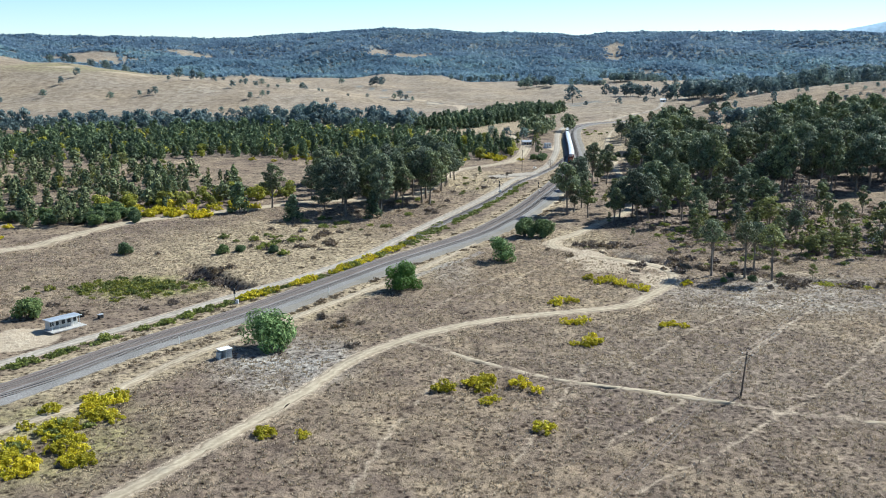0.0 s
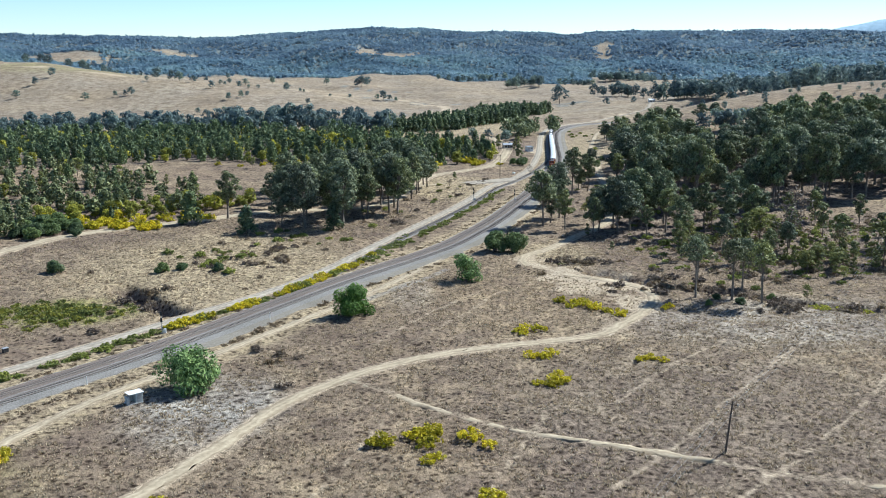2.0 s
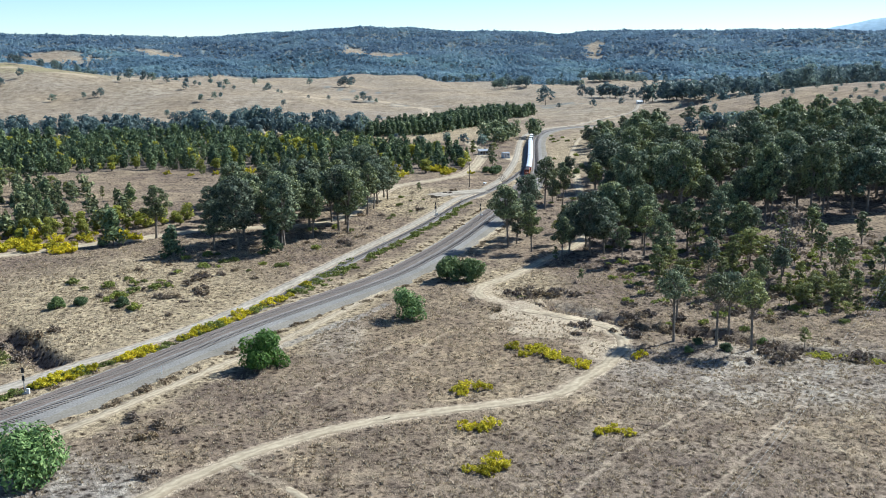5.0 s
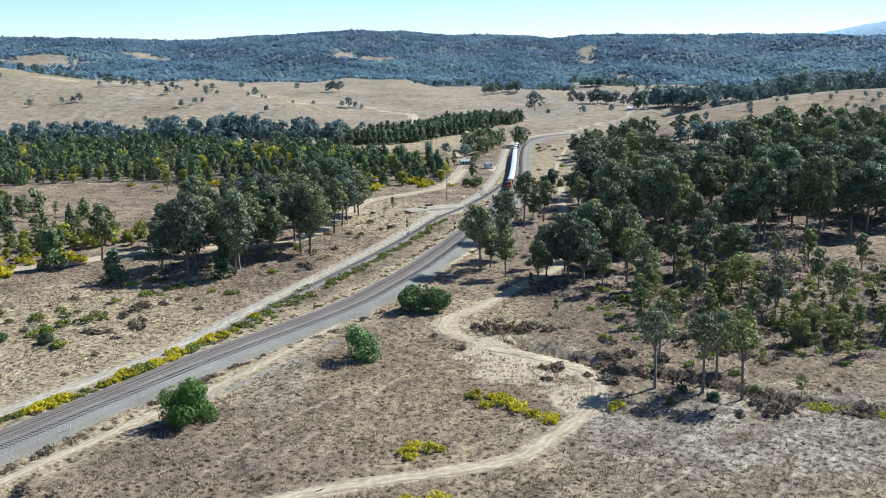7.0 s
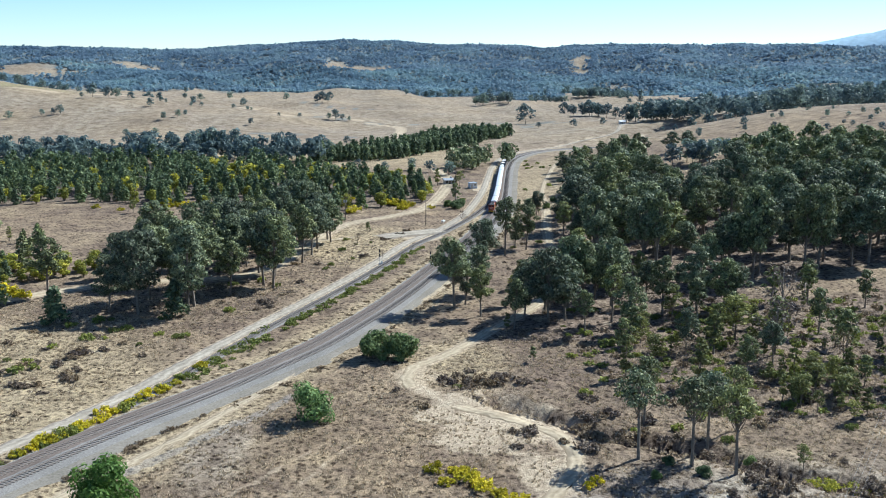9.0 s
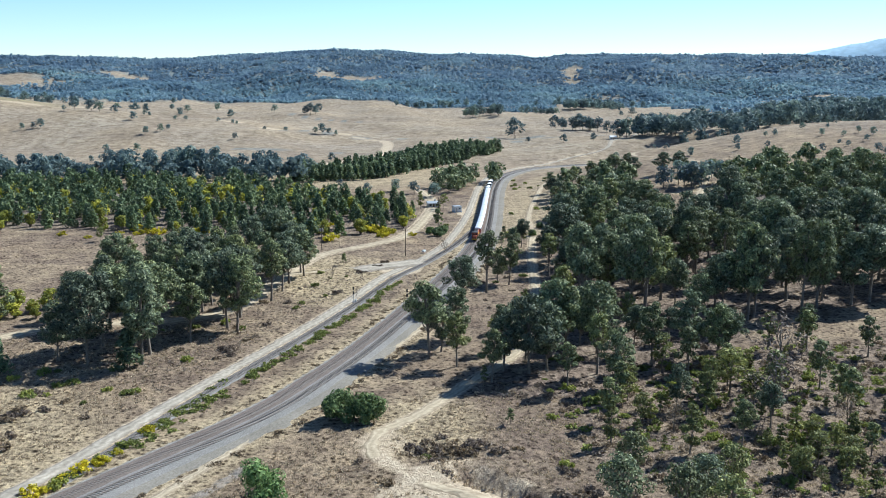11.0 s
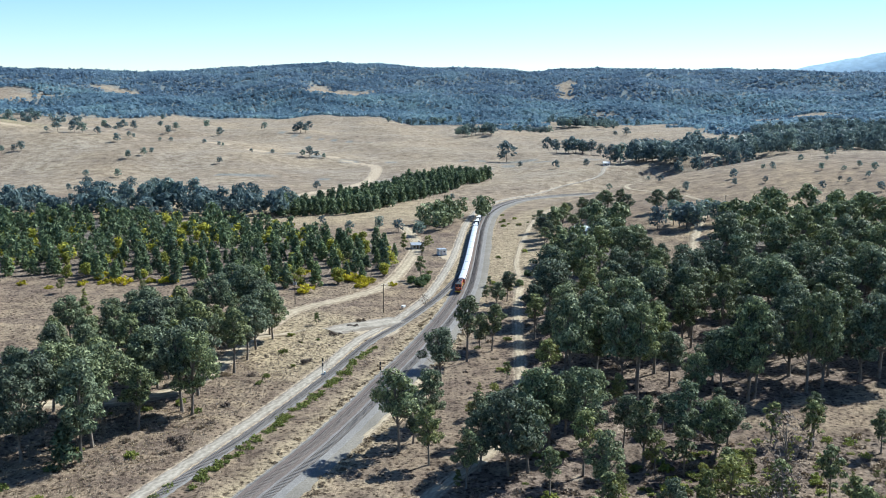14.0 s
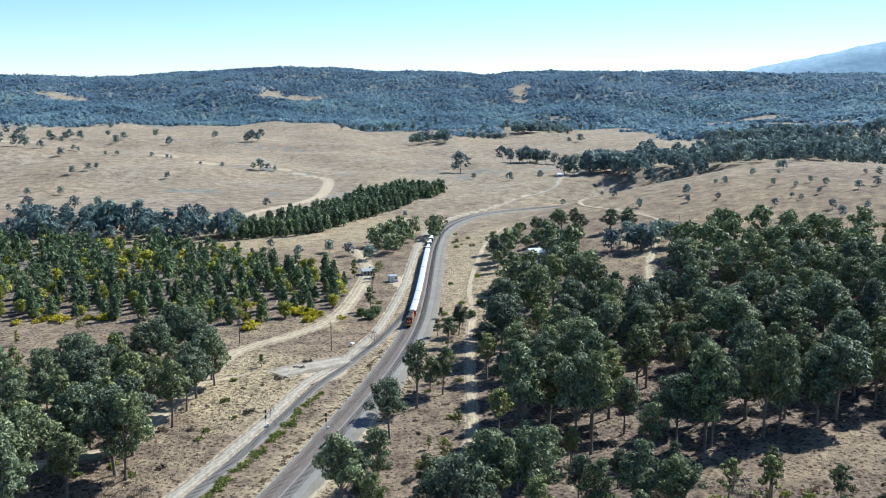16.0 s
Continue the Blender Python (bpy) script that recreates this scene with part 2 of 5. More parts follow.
def solid(name, material, *pieces, bevel=0.0):
    """One mesh of boxes and tubes. A box: ('box', centre, size[, turn about z]); a tube: ('tube', from, to, radius, radius)."""
    bm = bmesh.new()
    for kind, *a in pieces:
        if kind == "box":
            centre, size = a[0], a[1]
            m = Matrix.Translation(centre) @ Matrix.Rotation(radians(a[2]) if len(a) > 2 else 0, 4, "Z") @ Matrix.Diagonal((*size, 1))
            bmesh.ops.create_cube(bm, size=1, matrix=m)
        else:
            p, q = Vector(a[0]), Vector(a[1])
            r1, r2 = a[2], a[3] if len(a) > 3 else a[2]
            m = Matrix.Translation((p + q) / 2) @ (q - p).to_track_quat("Z", "Y").to_matrix().to_4x4()
            bmesh.ops.create_cone(bm, cap_ends=True, segments=10, radius1=r1, radius2=r2, depth=(q - p).length, matrix=m)
    if bevel:
        bmesh.ops.bevel(bm, geom=bm.edges[:], offset=bevel, segments=1, affect="EDGES")
    me = bpy.data.meshes.new(name)
    bm.to_mesh(me)
    bm.free()
    me.materials.append(material)
    return me


def spline(points, step=2.0):
    """A smooth line through the points, as an even row of places."""
    p = np.array(points, dtype=float)
    p = np.vstack([2 * p[0] - p[1], p, 2 * p[-1] - p[-2]])
    out = []
    for i in range(1, len(p) - 2):
        a, b, c, d = p[i - 1], p[i], p[i + 1], p[i + 2]
        for u in np.linspace(0, 1, max(2, int(np.linalg.norm(c - b) / 1.0)), endpoint=False):
            out.append(0.5 * (2 * b + (c - a) * u + (2 * a - 5 * b + 4 * c - d) * u * u + (3 * b - a - 3 * c + d) * u ** 3))
    out = np.array(out + [p[-2]])
    s = np.concatenate([[0], np.cumsum(np.linalg.norm(np.diff(out, axis=0), axis=1))])
    q = np.arange(0, s[-1], step)
    return np.stack([np.interp(q, s, out[:, 0]), np.interp(q, s, out[:, 1])], 1)


def side(line):
    """Unit vectors to the right of the line."""
    d = np.gradient(line, axis=0)
    d /= np.linalg.norm(d, axis=1)[:, None]
    return np.stack([d[:, 1], -d[:, 0]], 1)


def away(x, y, line):
    """Distance of places from a line."""
    best = np.full(x.shape, 1e9)
    for k in range(0, len(line) - 1):
        (ax, ay), (bx, by) = line[k], line[k + 1]
        dx, dy = bx - ax, by - ay
        u = np.clip(((x - ax) * dx + (y - ay) * dy) / (dx * dx + dy * dy), 0, 1)
        best = np.minimum(best, (x - ax - u * dx) ** 2 + (y - ay - u * dy) ** 2)
    return np.sqrt(best)


def step(a, b, x):
    u = np.clip((x - a) / (b - a), 0, 1)
    return u * u * (3 - 2 * u)


def hill(x, y, cx, cy, sx, sy, h):
    return h * np.exp(-((x - cx) / sx) ** 2 / 2 - ((y - cy) / sy) ** 2 / 2)


def waves(x, y, size, seed):
    """Cheap smooth roughness between -1 and 1."""
    r, z = rng(seed), 0
    for k in range(7):
        a, f = r.uniform(0, 6.283), r.uniform(0.6, 1.7) / size * 6.283
        z = z + np.sin(f * (x * math.cos(a) + y * math.sin(a)) + r.uniform(0, 6.283) + 1.3 * np.sin(f * 0.53 * (y * math.cos(a) - x * math.sin(a))))
    return z / 4.5


# ---- lines of the place ----
MAIN = spline([(-190, 20), (-140, 105), (-90, 185), (-75, 212), (-53, 244), (-31, 283), (-18, 306), (11, 351), (25, 382), (36, 412), (50, 458), (60, 492), (71.5, 537),
               (80, 580), (86.5, 630), (94, 700), (101, 762), (110, 820), (123, 868), (143, 912), (168, 940), (200, 962), (240, 982), (290, 1000)])
ROAD = spline([(-190, 75), (-120, 172), (-99, 204), (-87, 222), (-72, 244), (-59, 264), (-40, 292), (-26, 319), (-9, 366), (13, 425), (26, 464), (37, 502), (50, 530),
               (62, 566), (70, 605), (78, 655), (85, 712), (92, 770), (101, 824), (114, 874), (134, 920), (160, 958), (190, 1003), (232, 1045), (252, 1094), (300, 1180)])
SIDING = spline([(-185, 65), (-115, 165), (-95, 199), (-83, 218), (-68, 240), (-55, 260), (-36, 289), (-22, 316), (-5, 364), (17, 423), (30, 462), (41, 498), (53, 526), (66, 562), (76, 598), (83.5, 630)])
DIRT = spline([(-75, 100), (-52, 139), (-44, 154), (-36, 170), (-27, 190), (-19, 209), (-3, 228), (16, 240), (34, 246), (50, 252), (58, 262), (65, 272), (71, 286), (69, 299),
               (60, 308), (49, 316), (40, 328), (40, 341), (50, 354), (64, 378), (78, 402), (88, 440), (94, 490), (99, 540), (106, 592)])
TRAIL = spline([(-10, 222), (-1, 214), (20, 196), (40, 187), (56, 180), (67, 174), (84, 169), (120, 160)])
ACCESS = spline([(-125, 105), (-82, 165), (-71, 180), (-61, 204), (-52, 220), (-35, 248), (-17, 279), (-7, 297), (5, 323), (23, 364), (42, 406), (54, 440), (66, 490), (77, 535)])
BUSHROAD = spline([(-230, 285), (-154, 324), (-142, 344), (-131, 372), (-114, 391), (-88, 409), (-58, 432), (-31, 436), (-12, 452), (-2, 500), (8, 541), (27, 564), (44, 590), (55, 645), (60, 705), (52, 760)])
GATEROAD = spline([(190, 600), (204, 649), (218, 686), (233, 719), (240, 752), (228, 800), (215, 850), (235, 900), (282, 930)])
LINEROAD = spline([(108, 600), (110, 640), (118, 690), (128, 740), (140, 790), (158, 835)])
HILLROAD = spline([(-180, 850), (-66, 878), (-24, 957), (10, 1028), (23, 1120), (13, 1214), (-56, 1291), (-170, 1345), (-321, 1391), (-447, 1370), (-600, 1400)])


def relief(x, y):
    """The lie of the land without small roughness."""
    z = -7 * step(750, 1150, y) - 5 * step(-150, -400, x) * step(700, 1000, y)
    z = z + 40 * step(80, -520, x) * np.exp(-((y - 1245 + 0.33 * np.minimum(x, 0)) / 130) ** 2 / 2) - 15 * step(80, -520, x) * np.exp(-((y - 1600 + 0.33 * np.minimum(x, 0)) / 150) ** 2 / 2) + hill(x, y, -1000, 1700, 350, 300, 45) + hill(x, y, 430, 820, 155, 250, 40)
    z = z + hill(x, y, -1300, 2300, 500, 400, 40) + hill(x, y, 900, 1500, 350, 350, 30)
    d, a = np.hypot(x, y), np.degrees(np.arctan2(x, y))
    crest = 100 + hill(a, 0, -3.0, 0, 4.5, 1, 30) + hill(a, 0, 16, 0, 8, 1, 18) + hill(a, 0, -24, 0, 5, 1, 8)
    z = z + crest * step(2250, 3500, d) * (1 - 0.35 * step(3600, 4600, d)) + hill(a, d, 30, 2600, 5, 500, 35)
    return z + waves(x, y, 420, 3) * 19 * step(1900, 2600, d) * (1 - 0.7 * step(2950, 3400, d)) + (waves(x, y, 260, 4) * 5.0 + waves(x, y, 110, 7) * 1.3) * step(950, 1300, d)


def land(x, y):
    """The ground's height."""
    x, y = np.asarray(x, dtype=float), np.asarray(y, dtype=float)
    z = relief(x, y)
    rail = away(x, y, MAIN[::6])
    base = -7 * step(750, 1150, y)
    keep = step(12, 95, rail)
    return base + (z - base) * keep


def land_at(x, y):
    return float(land(np.array([x]), np.array([y]))[0])


def inside(x, y, poly):
    """Which places lie inside a polygon."""
    r = np.zeros(x.shape, dtype=bool)
    for (ax, ay), (bx, by) in zip(poly, poly[1:] + poly[:1]):
        r ^= ((ay > y) != (by > y)) & (x < (bx - ax) * (y - ay) / (by - ay + 1e-12) + ax)
    return r


# ---- ground ----
def grid_lines(lo, hi, a, b, fine, grow):
    """Even steps between a and b, growing outwards to lo and hi."""
    mid = list(np.arange(a, b, fine))
    s, v = fine, mid[-1]
    while v < hi:
        s *= grow
        v += s
        mid.append(v)
    s, v, low = fine, mid[0], []
    while v > lo:
        s *= grow
        v -= s
        low.append(v)
    return np.array(low[::-1] + mid)


GX, GY = grid_lines(-5200, 5200, -125, 150, 1.6, 1.08), grid_lines(-2500, 5400, 130, 420, 1.6, 1.02)
X, Y = np.meshgrid(GX, GY)
lines_off = {k: away(X.ravel(), Y.ravel(), v[::4]).reshape(X.shape) for k, v in
             dict(main=MAIN, road=ROAD, siding=SIDING, dirt=DIRT, trail=TRAIL, access=ACCESS, bush=BUSHROAD, gate=GATEROAD, line=LINEROAD, hillroad=HILLROAD).items()}
Z = land(X.ravel(), Y.ravel()).reshape(X.shape)
near = step(900, 500, np.hypot(X, Y))
smooth_near = np.minimum.reduce([step(6, 12, lines_off["main"]), step(2.5, 6, lines_off["road"]), step(2, 5, lines_off["siding"]), step(2, 5, lines_off["dirt"]), step(1.5, 4, lines_off["access"]), step(2, 5, lines_off["bush"])])
Z = Z + near * smooth_near * (0.22 * waves(X, Y, 9, 5) + 0.35 * waves(X, Y, 34, 6) + 0.12 * rng(1).standard_normal(X.shape))
# the creek gully behind the three tall gums, the drain through the culvert and the eroded bank beside the track
GULLY = spline([(60, 318), (72, 305), (84, 296), (98, 288), (112, 277), (126, 272), (150, 268), (190, 270)])
DRAIN = spline([(-82, 300), (-75, 292), (-68, 283), (-61, 276), (-56, 270)])
gully_off, drain_off = away(X.ravel(), Y.ravel(), GULLY).reshape(X.shape), away(X.ravel(), Y.ravel(), DRAIN).reshape(X.shape)
Z = Z - 2.7 * step(4.0, 1.6, gully_off) * step(3, 6, lines_off["dirt"]) - 3.4 * step(4.5, 2.0, drain_off) * step(3, 6, lines_off["road"])
Z = Z - 1.2 * step(5.5, 3.0, np.hypot((X - 52) / 1.6, Y - 330)) + 0.8 * step(8, 5, np.hypot((X - 47) / 1.5, Y - 322))

D, A = np.hypot(X, Y), np.degrees(np.arctan2(X, Y))
RIGHT_WOOD = [(66, 366), (82, 362), (98, 366), (112, 386), (132, 396), (144, 404), (150, 424), (176, 432), (200, 440), (270, 430), (330, 460), (330, 600), (285, 660), (250, 690), (222, 660), (205, 610), (190, 560), (172, 560), (168, 620), (165, 700), (140, 715), (128, 640), (118, 590), (104, 520), (92, 460), (80, 420)]
PLANTATION = [(-340, 590), (-300, 760), (-192, 790), (-130, 795), (-60, 770), (-22, 748), (27, 705), (50, 672), (50, 625), (42, 600), (24, 588), (0, 582), (-31, 592), (-73, 602), (-144, 614), (-200, 580)]
SPARSE_LEFT = [(-330, 420), (-330, 560), (-230, 565), (-150, 535), (-108, 500), (-92, 445), (-98, 426), (-125, 405), (-150, 372), (-200, 345)]


def far_cover(x, y):
    """How wooded the far country is: 1 inside the hill forest, 0 on open pasture."""
    d, a = np.hypot(x, y), np.degrees(np.arctan2(x, y))
    w = step(2180, 2330, d + 230 * waves(x, y, 700, 8) + 90 * waves(x, y, 240, 11) + 260 * step(-12, -26, a) + 650 * step(11, 22, a))
    clear = np.zeros_like(w)
    for ca, cd, sa, sd in ((-2.4, 2780, 1.7, 90), (-3.6, 2830, 0.8, 70), (-20, 2650, 2.0, 90), (-17.5, 2950, 1.6, 60), (-14.5, 2820, 1.0, 60), (10, 2950, 0.5, 110), (22, 2250, 2.5, 130), (25, 2000, 3, 110), (15, 2150, 2.5, 90), (-26, 2300, 3, 110)):
        clear = np.maximum(clear, step(1.35, 0.75, np.hypot((a - ca) / sa, (d - cd) / sd) + 0.45 * waves(x, y, 130, 9)))
    return w * (1 - clear)


forest = far_cover(X, Y)
WASHES = [spline(p) for p in (((-110, 1310), (-40, 1265), (20, 1245), (60, 1270)), ((30, 1060), (90, 1120), (150, 1190), (240, 1230)), ((-330, 860), (-180, 905), (-90, 880)),
                                  ((-125, 1087), (-84, 1085), (-36, 1082), (-12, 1100)), ((-162, 1789), (-98, 1716), (-39, 1648), (20, 1600)), ((110, 1300), (170, 1250), (230, 1262), (300, 1240)))]
wash = np.maximum.reduce([step(5, 2, away(X.ravel(), Y.ravel(), w[::6])).reshape(X.shape) for w in WASHES])
SPUR = ((62.7, 175.5), (65.3, 166.4), (67.7, 154.7))
BAND = spline([(-16, 277), (-10.8, 285), (-5.9, 291), (0.5, 301), (8, 312), (14, 324)])
PATHS = [spline(p) for p in (((11, 148), (18, 167), (26, 188), (34, 206)), ((27, 156), (44, 176), (65, 201)), ((44, 205), (61, 227), (85, 253)), ((-15, 141), (-9, 167), (2, 205)), ((64, 172), (68, 157), (72, 143)),
                                ((66, 205), (83, 227), (101, 250)), ((-5, 245), (8, 272), (20, 291), (26, 300)), ((3, 245), (14, 264), (23, 284), (30, 298)), ((30, 140), (52, 160), (90, 200), (120, 240)), SPUR)]
path = np.maximum.reduce([step(1.3, 0.2, away(X.ravel(), Y.ravel(), w[::4]) + 0.5 * waves(X.ravel(), Y.ravel(), 6, 37)).reshape(X.shape) for w in PATHS])
wood = np.maximum(inside(X, Y, RIGHT_WOOD) * (0.75 + 0.35 * waves(X, Y, 22, 12)), inside(X, Y, PLANTATION) * 0.55)
SCRUB_BELT = [(86, 318), (120, 306), (175, 300), (250, 318), (270, 395), (190, 402), (140, 398), (112, 384), (98, 366), (82, 360)]
wood = np.clip(np.maximum.reduce([wood, inside(X, Y, SCRUB_BELT) * (0.5 + 0.4 * waves(X, Y, 14, 19)), forest * 0.9, 0.55 * step(1.3, 0.7, np.hypot((X - 85) / 62, (Y - 178) / 42) + 0.3 * waves(X, Y, 30, 44)), 0.9 * step(4, 2, gully_off), 0.95 * step(4.5, 2.5, drain_off), 0.7 * wash]), 0, 1)
cover = np.zeros((X.size, 4), dtype=np.float32)
tone = np.zeros((X.size, 4), dtype=np.float32)
dirt = np.maximum.reduce([0.6 * path, 0.75 * step(3.4, 1.6, lines_off["dirt"]), 0.5 * step(3.0, 0.6, lines_off["trail"]), 0.6 * step(3.2, 1.2, lines_off["access"]), 0.8 * step(5.0, 3, lines_off["bush"]),
                          0.9 * step(3.2, 2.0, lines_off["road"]), 0.7 * step(4, 1.5, lines_off["gate"]), 0.55 * step(3.5, 1, lines_off["line"]), 0.75 * step(9, 4, lines_off["hillroad"]),
                          0.7 * step(1.2, 0.8, np.hypot((X - 66) / 7, (Y - 280) / 9)), 0.6 * step(1.2, 0.5, np.hypot((X - 41) / 8, (Y - 335) / 10)), 0.78 * step(1.25, 0.6, np.hypot((X - 57) / 17, (Y - 306) / 20) + 0.35 * waves(X, Y, 9, 46)),
                          0.9 * step(1.25, 0.8, np.hypot((X - 43) / 9, (Y - 518) / 14)), 0.9 * step(1.2, 0.9, np.hypot((X - 77) / 6, (Y - 668) / 14)), 1.0 * step(1.2, 0.9, np.hypot((X + 103) / 9, (Y - 222) / 9)),
                          0.5 * step(0.35, 0.75, waves(X, Y, 14, 31)) * inside(X, Y, RIGHT_WOOD) * step(115, 95, X - 0.05 * Y)])
cover[:, 0], cover[:, 2] = dirt.ravel(), wood.ravel()
band_off = away(X.ravel(), Y.ravel(), BAND).reshape(X.shape) + 0.8 * waves(X, Y, 7, 45)
cover[:, 1] = np.maximum(0.8 * step(6.6, 5.5, lines_off["main"]), 0.52 * step(2.6, 1.4, band_off)).ravel()
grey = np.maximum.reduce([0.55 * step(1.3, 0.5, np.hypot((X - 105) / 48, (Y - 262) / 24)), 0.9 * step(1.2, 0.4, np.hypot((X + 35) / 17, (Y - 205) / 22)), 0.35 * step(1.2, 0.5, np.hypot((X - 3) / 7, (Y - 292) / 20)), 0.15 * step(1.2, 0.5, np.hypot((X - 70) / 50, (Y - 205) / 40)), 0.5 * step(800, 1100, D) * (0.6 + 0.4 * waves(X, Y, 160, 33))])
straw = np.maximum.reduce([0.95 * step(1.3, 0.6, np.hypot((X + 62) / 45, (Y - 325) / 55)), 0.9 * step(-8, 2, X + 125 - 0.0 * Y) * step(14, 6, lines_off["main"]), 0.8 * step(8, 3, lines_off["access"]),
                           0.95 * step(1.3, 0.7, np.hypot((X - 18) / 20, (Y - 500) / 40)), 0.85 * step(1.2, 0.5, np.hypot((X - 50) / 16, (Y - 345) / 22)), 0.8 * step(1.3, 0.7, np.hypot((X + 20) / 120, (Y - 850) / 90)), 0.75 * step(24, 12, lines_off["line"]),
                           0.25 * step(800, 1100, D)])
green = np.maximum.reduce([0.9 * step(1.2, 0.6, np.hypot((X + 88) / 20, (Y - 274) / 14)), 0.5 * step(1.2, 0.4, np.hypot((X + 78) / 30, (Y - 160) / 25)), 0.45 * step(1.2, 0.4, np.hypot((X + 540) / 160, (Y - 1400) / 50))])
tone[:, 0], tone[:, 1], tone[:, 2] = grey.ravel(), straw.ravel(), green.ravel()
idx = np.arange(X.size).reshape(X.shape)
quads = np.stack([idx[:-1, :-1], idx[:-1, 1:], idx[1:, 1:], idx[1:, :-1]], -1).reshape(-1, 4)
me = mesh_of("ground", np.stack([X, Y, Z], -1).reshape(-1, 3), quads, M_GROUND, smooth=True)
for name, data in (("cover", cover), ("tone", tone)):
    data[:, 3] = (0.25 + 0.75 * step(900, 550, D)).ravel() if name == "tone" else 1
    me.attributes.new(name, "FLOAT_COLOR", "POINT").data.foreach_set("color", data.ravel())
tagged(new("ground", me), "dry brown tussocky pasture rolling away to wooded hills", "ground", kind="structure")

# a mountain far beyond the ridge, its aerial haze painted as blue
r = rng(40)
bx = np.linspace(600, 3400, 60)
top = 60 + hill(bx, 0, 2330, 0, 330, 1, 186) + hill(bx, 0, 1750, 0, 260, 1, 60) + hill(bx, 0, 2900, 0, 300, 1, 150) + 5 * waves(bx, bx, 160, 41)
rows = [np.stack([bx, np.full_like(bx, 4150) - 0.18 * (bx - 600) + dy, -20 + (top + 20) * f], 1) for dy, f in ((-400, 0.0), (-220, 0.45), (-90, 0.8), (0, 1.0), (250, 0.7), (600, 0.0))]
V = np.concatenate(rows)
i = np.arange(6 * 60).reshape(6, 60)
F = np.stack([i[:-1, :-1], i[:-1, 1:], i[1:, 1:], i[1:, :-1]], -1).reshape(-1, 4)
M_PEAK = plain("painted_haze_range", (0.27, 0.40, 0.51), 1.0, 0, 0.004, 0.05)
tagged(new("backdrop", mesh_of("backdrop", V, F, M_PEAK, smooth=True)), "far wooded mountain range on the skyline, haze painted blue", "mountain", kind="structure")


def ribbon(name, line, across, material, label, category, lift=0.05, rough=0.0, seed=1):
    """A strip draped on the ground; across: pairs of offset to the right and height."""
    n, rows, u = side(line), [], []
    base = land(line[:, 0], line[:, 1])
    k = rng(seed).standard_normal((len(line), len(across))) * rough
    for j, (o, h) in enumerate(across):
        p = line + n * (o + k[:, j])[:, None]
        rows.append(np.stack([p[:, 0], p[:, 1], base + h + lift], 1))
        u.append(np.full(len(line), (o - across[0][0]) / (across[-1][0] - across[0][0])))
    V = np.stack(rows, 1).reshape(-1, 3)
    i = np.arange(len(V)).reshape(len(line), len(across))
    F = np.stack([i[:-1, :-1], i[:-1, 1:], i[1:, 1:], i[1:, :-1]], -1).reshape(-1, 4)
    me = mesh_of(name, V, F, material, smooth=True)
    me.attributes.new("across", "FLOAT", "POINT").data.foreach_set("value", np.stack(u, 1).ravel().astype(np.float32))
    return tagged(new(name, me), label, category, kind="structure")


ribbon("dirt_track", DIRT, [(-2.2, -0.35), (-1.4, 0.02), (-0.7, 0.0), (0, 0.06), (0.7, 0.0), (1.4, 0.02), (2.2, -0.35)], M_EARTH, "pale two-rut dirt track winding over the dry paddock", "track", 0.08, 0.28, 2)
ribbon("dirt_track", ACCESS, [(-1.6, -0.35), (-1.05, 0.02), (0, 0.05), (1.05, 0.02), (1.6, -0.35)], M_EARTH, "sandy rutted service track beside the railway", "track", 0.06, 0.25, 3)
ribbon("dirt_track", TRAIL, [(-1.2, -0.35), (-0.6, 0.02), (0, 0.03), (0.6, 0.02), (1.2, -0.35)], M_EARTH, "faint worn vehicle trail across the dry paddock", "track", 0.05, 0.3, 12)
APRON = spline([(27, 512), (35, 519), (44, 524), (52, 529)])
ribbon("gravel_apron", APRON, [(-8.5, -0.4), (-6, 0.03), (0, 0.06), (4, 0.04), (6.5, -0.3)], M_SANDY, "wide pale gravel apron where a side track joins", "road", 0.2, 0.4, 13)
ribbon("dirt_track", spline([(-10, 500), (5, 507), (18, 515), (30, 519)]), [(-1.6, -0.3), (-0.8, 0.02), (0.8, 0.02), (1.6, -0.3)], M_EARTH, "thin pale side track through straw grass", "track", 0.07, 0.2, 14)
ribbon("dirt_track", LINEROAD, [(-1.9, -0.35), (-1.2, 0.02), (-0.6, 0.0), (0, 0.05), (0.6, 0.0), (1.2, 0.02), (1.9, -0.35)], M_EARTH, "two-rut sandy track through straw grass beside the line", "track", 0.08, 0.25, 15)
ribbon("gravel_road", ROAD, [(-2.7, -0.4), (-1.8, 0.02), (0, 0.06), (1.8, 0.02), (2.7, -0.4)], M_SANDY, "pale gravel road running along the siding", "road", 0.08, 0.2, 4)
ribbon("dirt_track", BUSHROAD, [(-4.0, -0.4), (-2.8, 0.02), (0, 0.05), (2.8, 0.02), (4.0, -0.4)], M_EARTH, "wide sandy road along the edge of the plantation", "road", 0.05, 0.3, 5)
ribbon("dirt_track", GATEROAD, [(-3.4, -0.5), (-2.2, 0.02), (0, 0.05), (2.2, 0.02), (3.4, -0.5)], M_EARTH, "pale dirt track climbing through the open woodland", "track", 0.1, 0.3, 6)
tagged(ribbon("rail_bed", MAIN, [(-6.2, -0.5), (-4.6, 0.30), (-0.1, 0.32), (4.6, 0.30), (5.6, -0.05)], M_BALLAST, "raised grey ballast bed of the double railway line", "rail bed", 0.1, 0.1, 7))
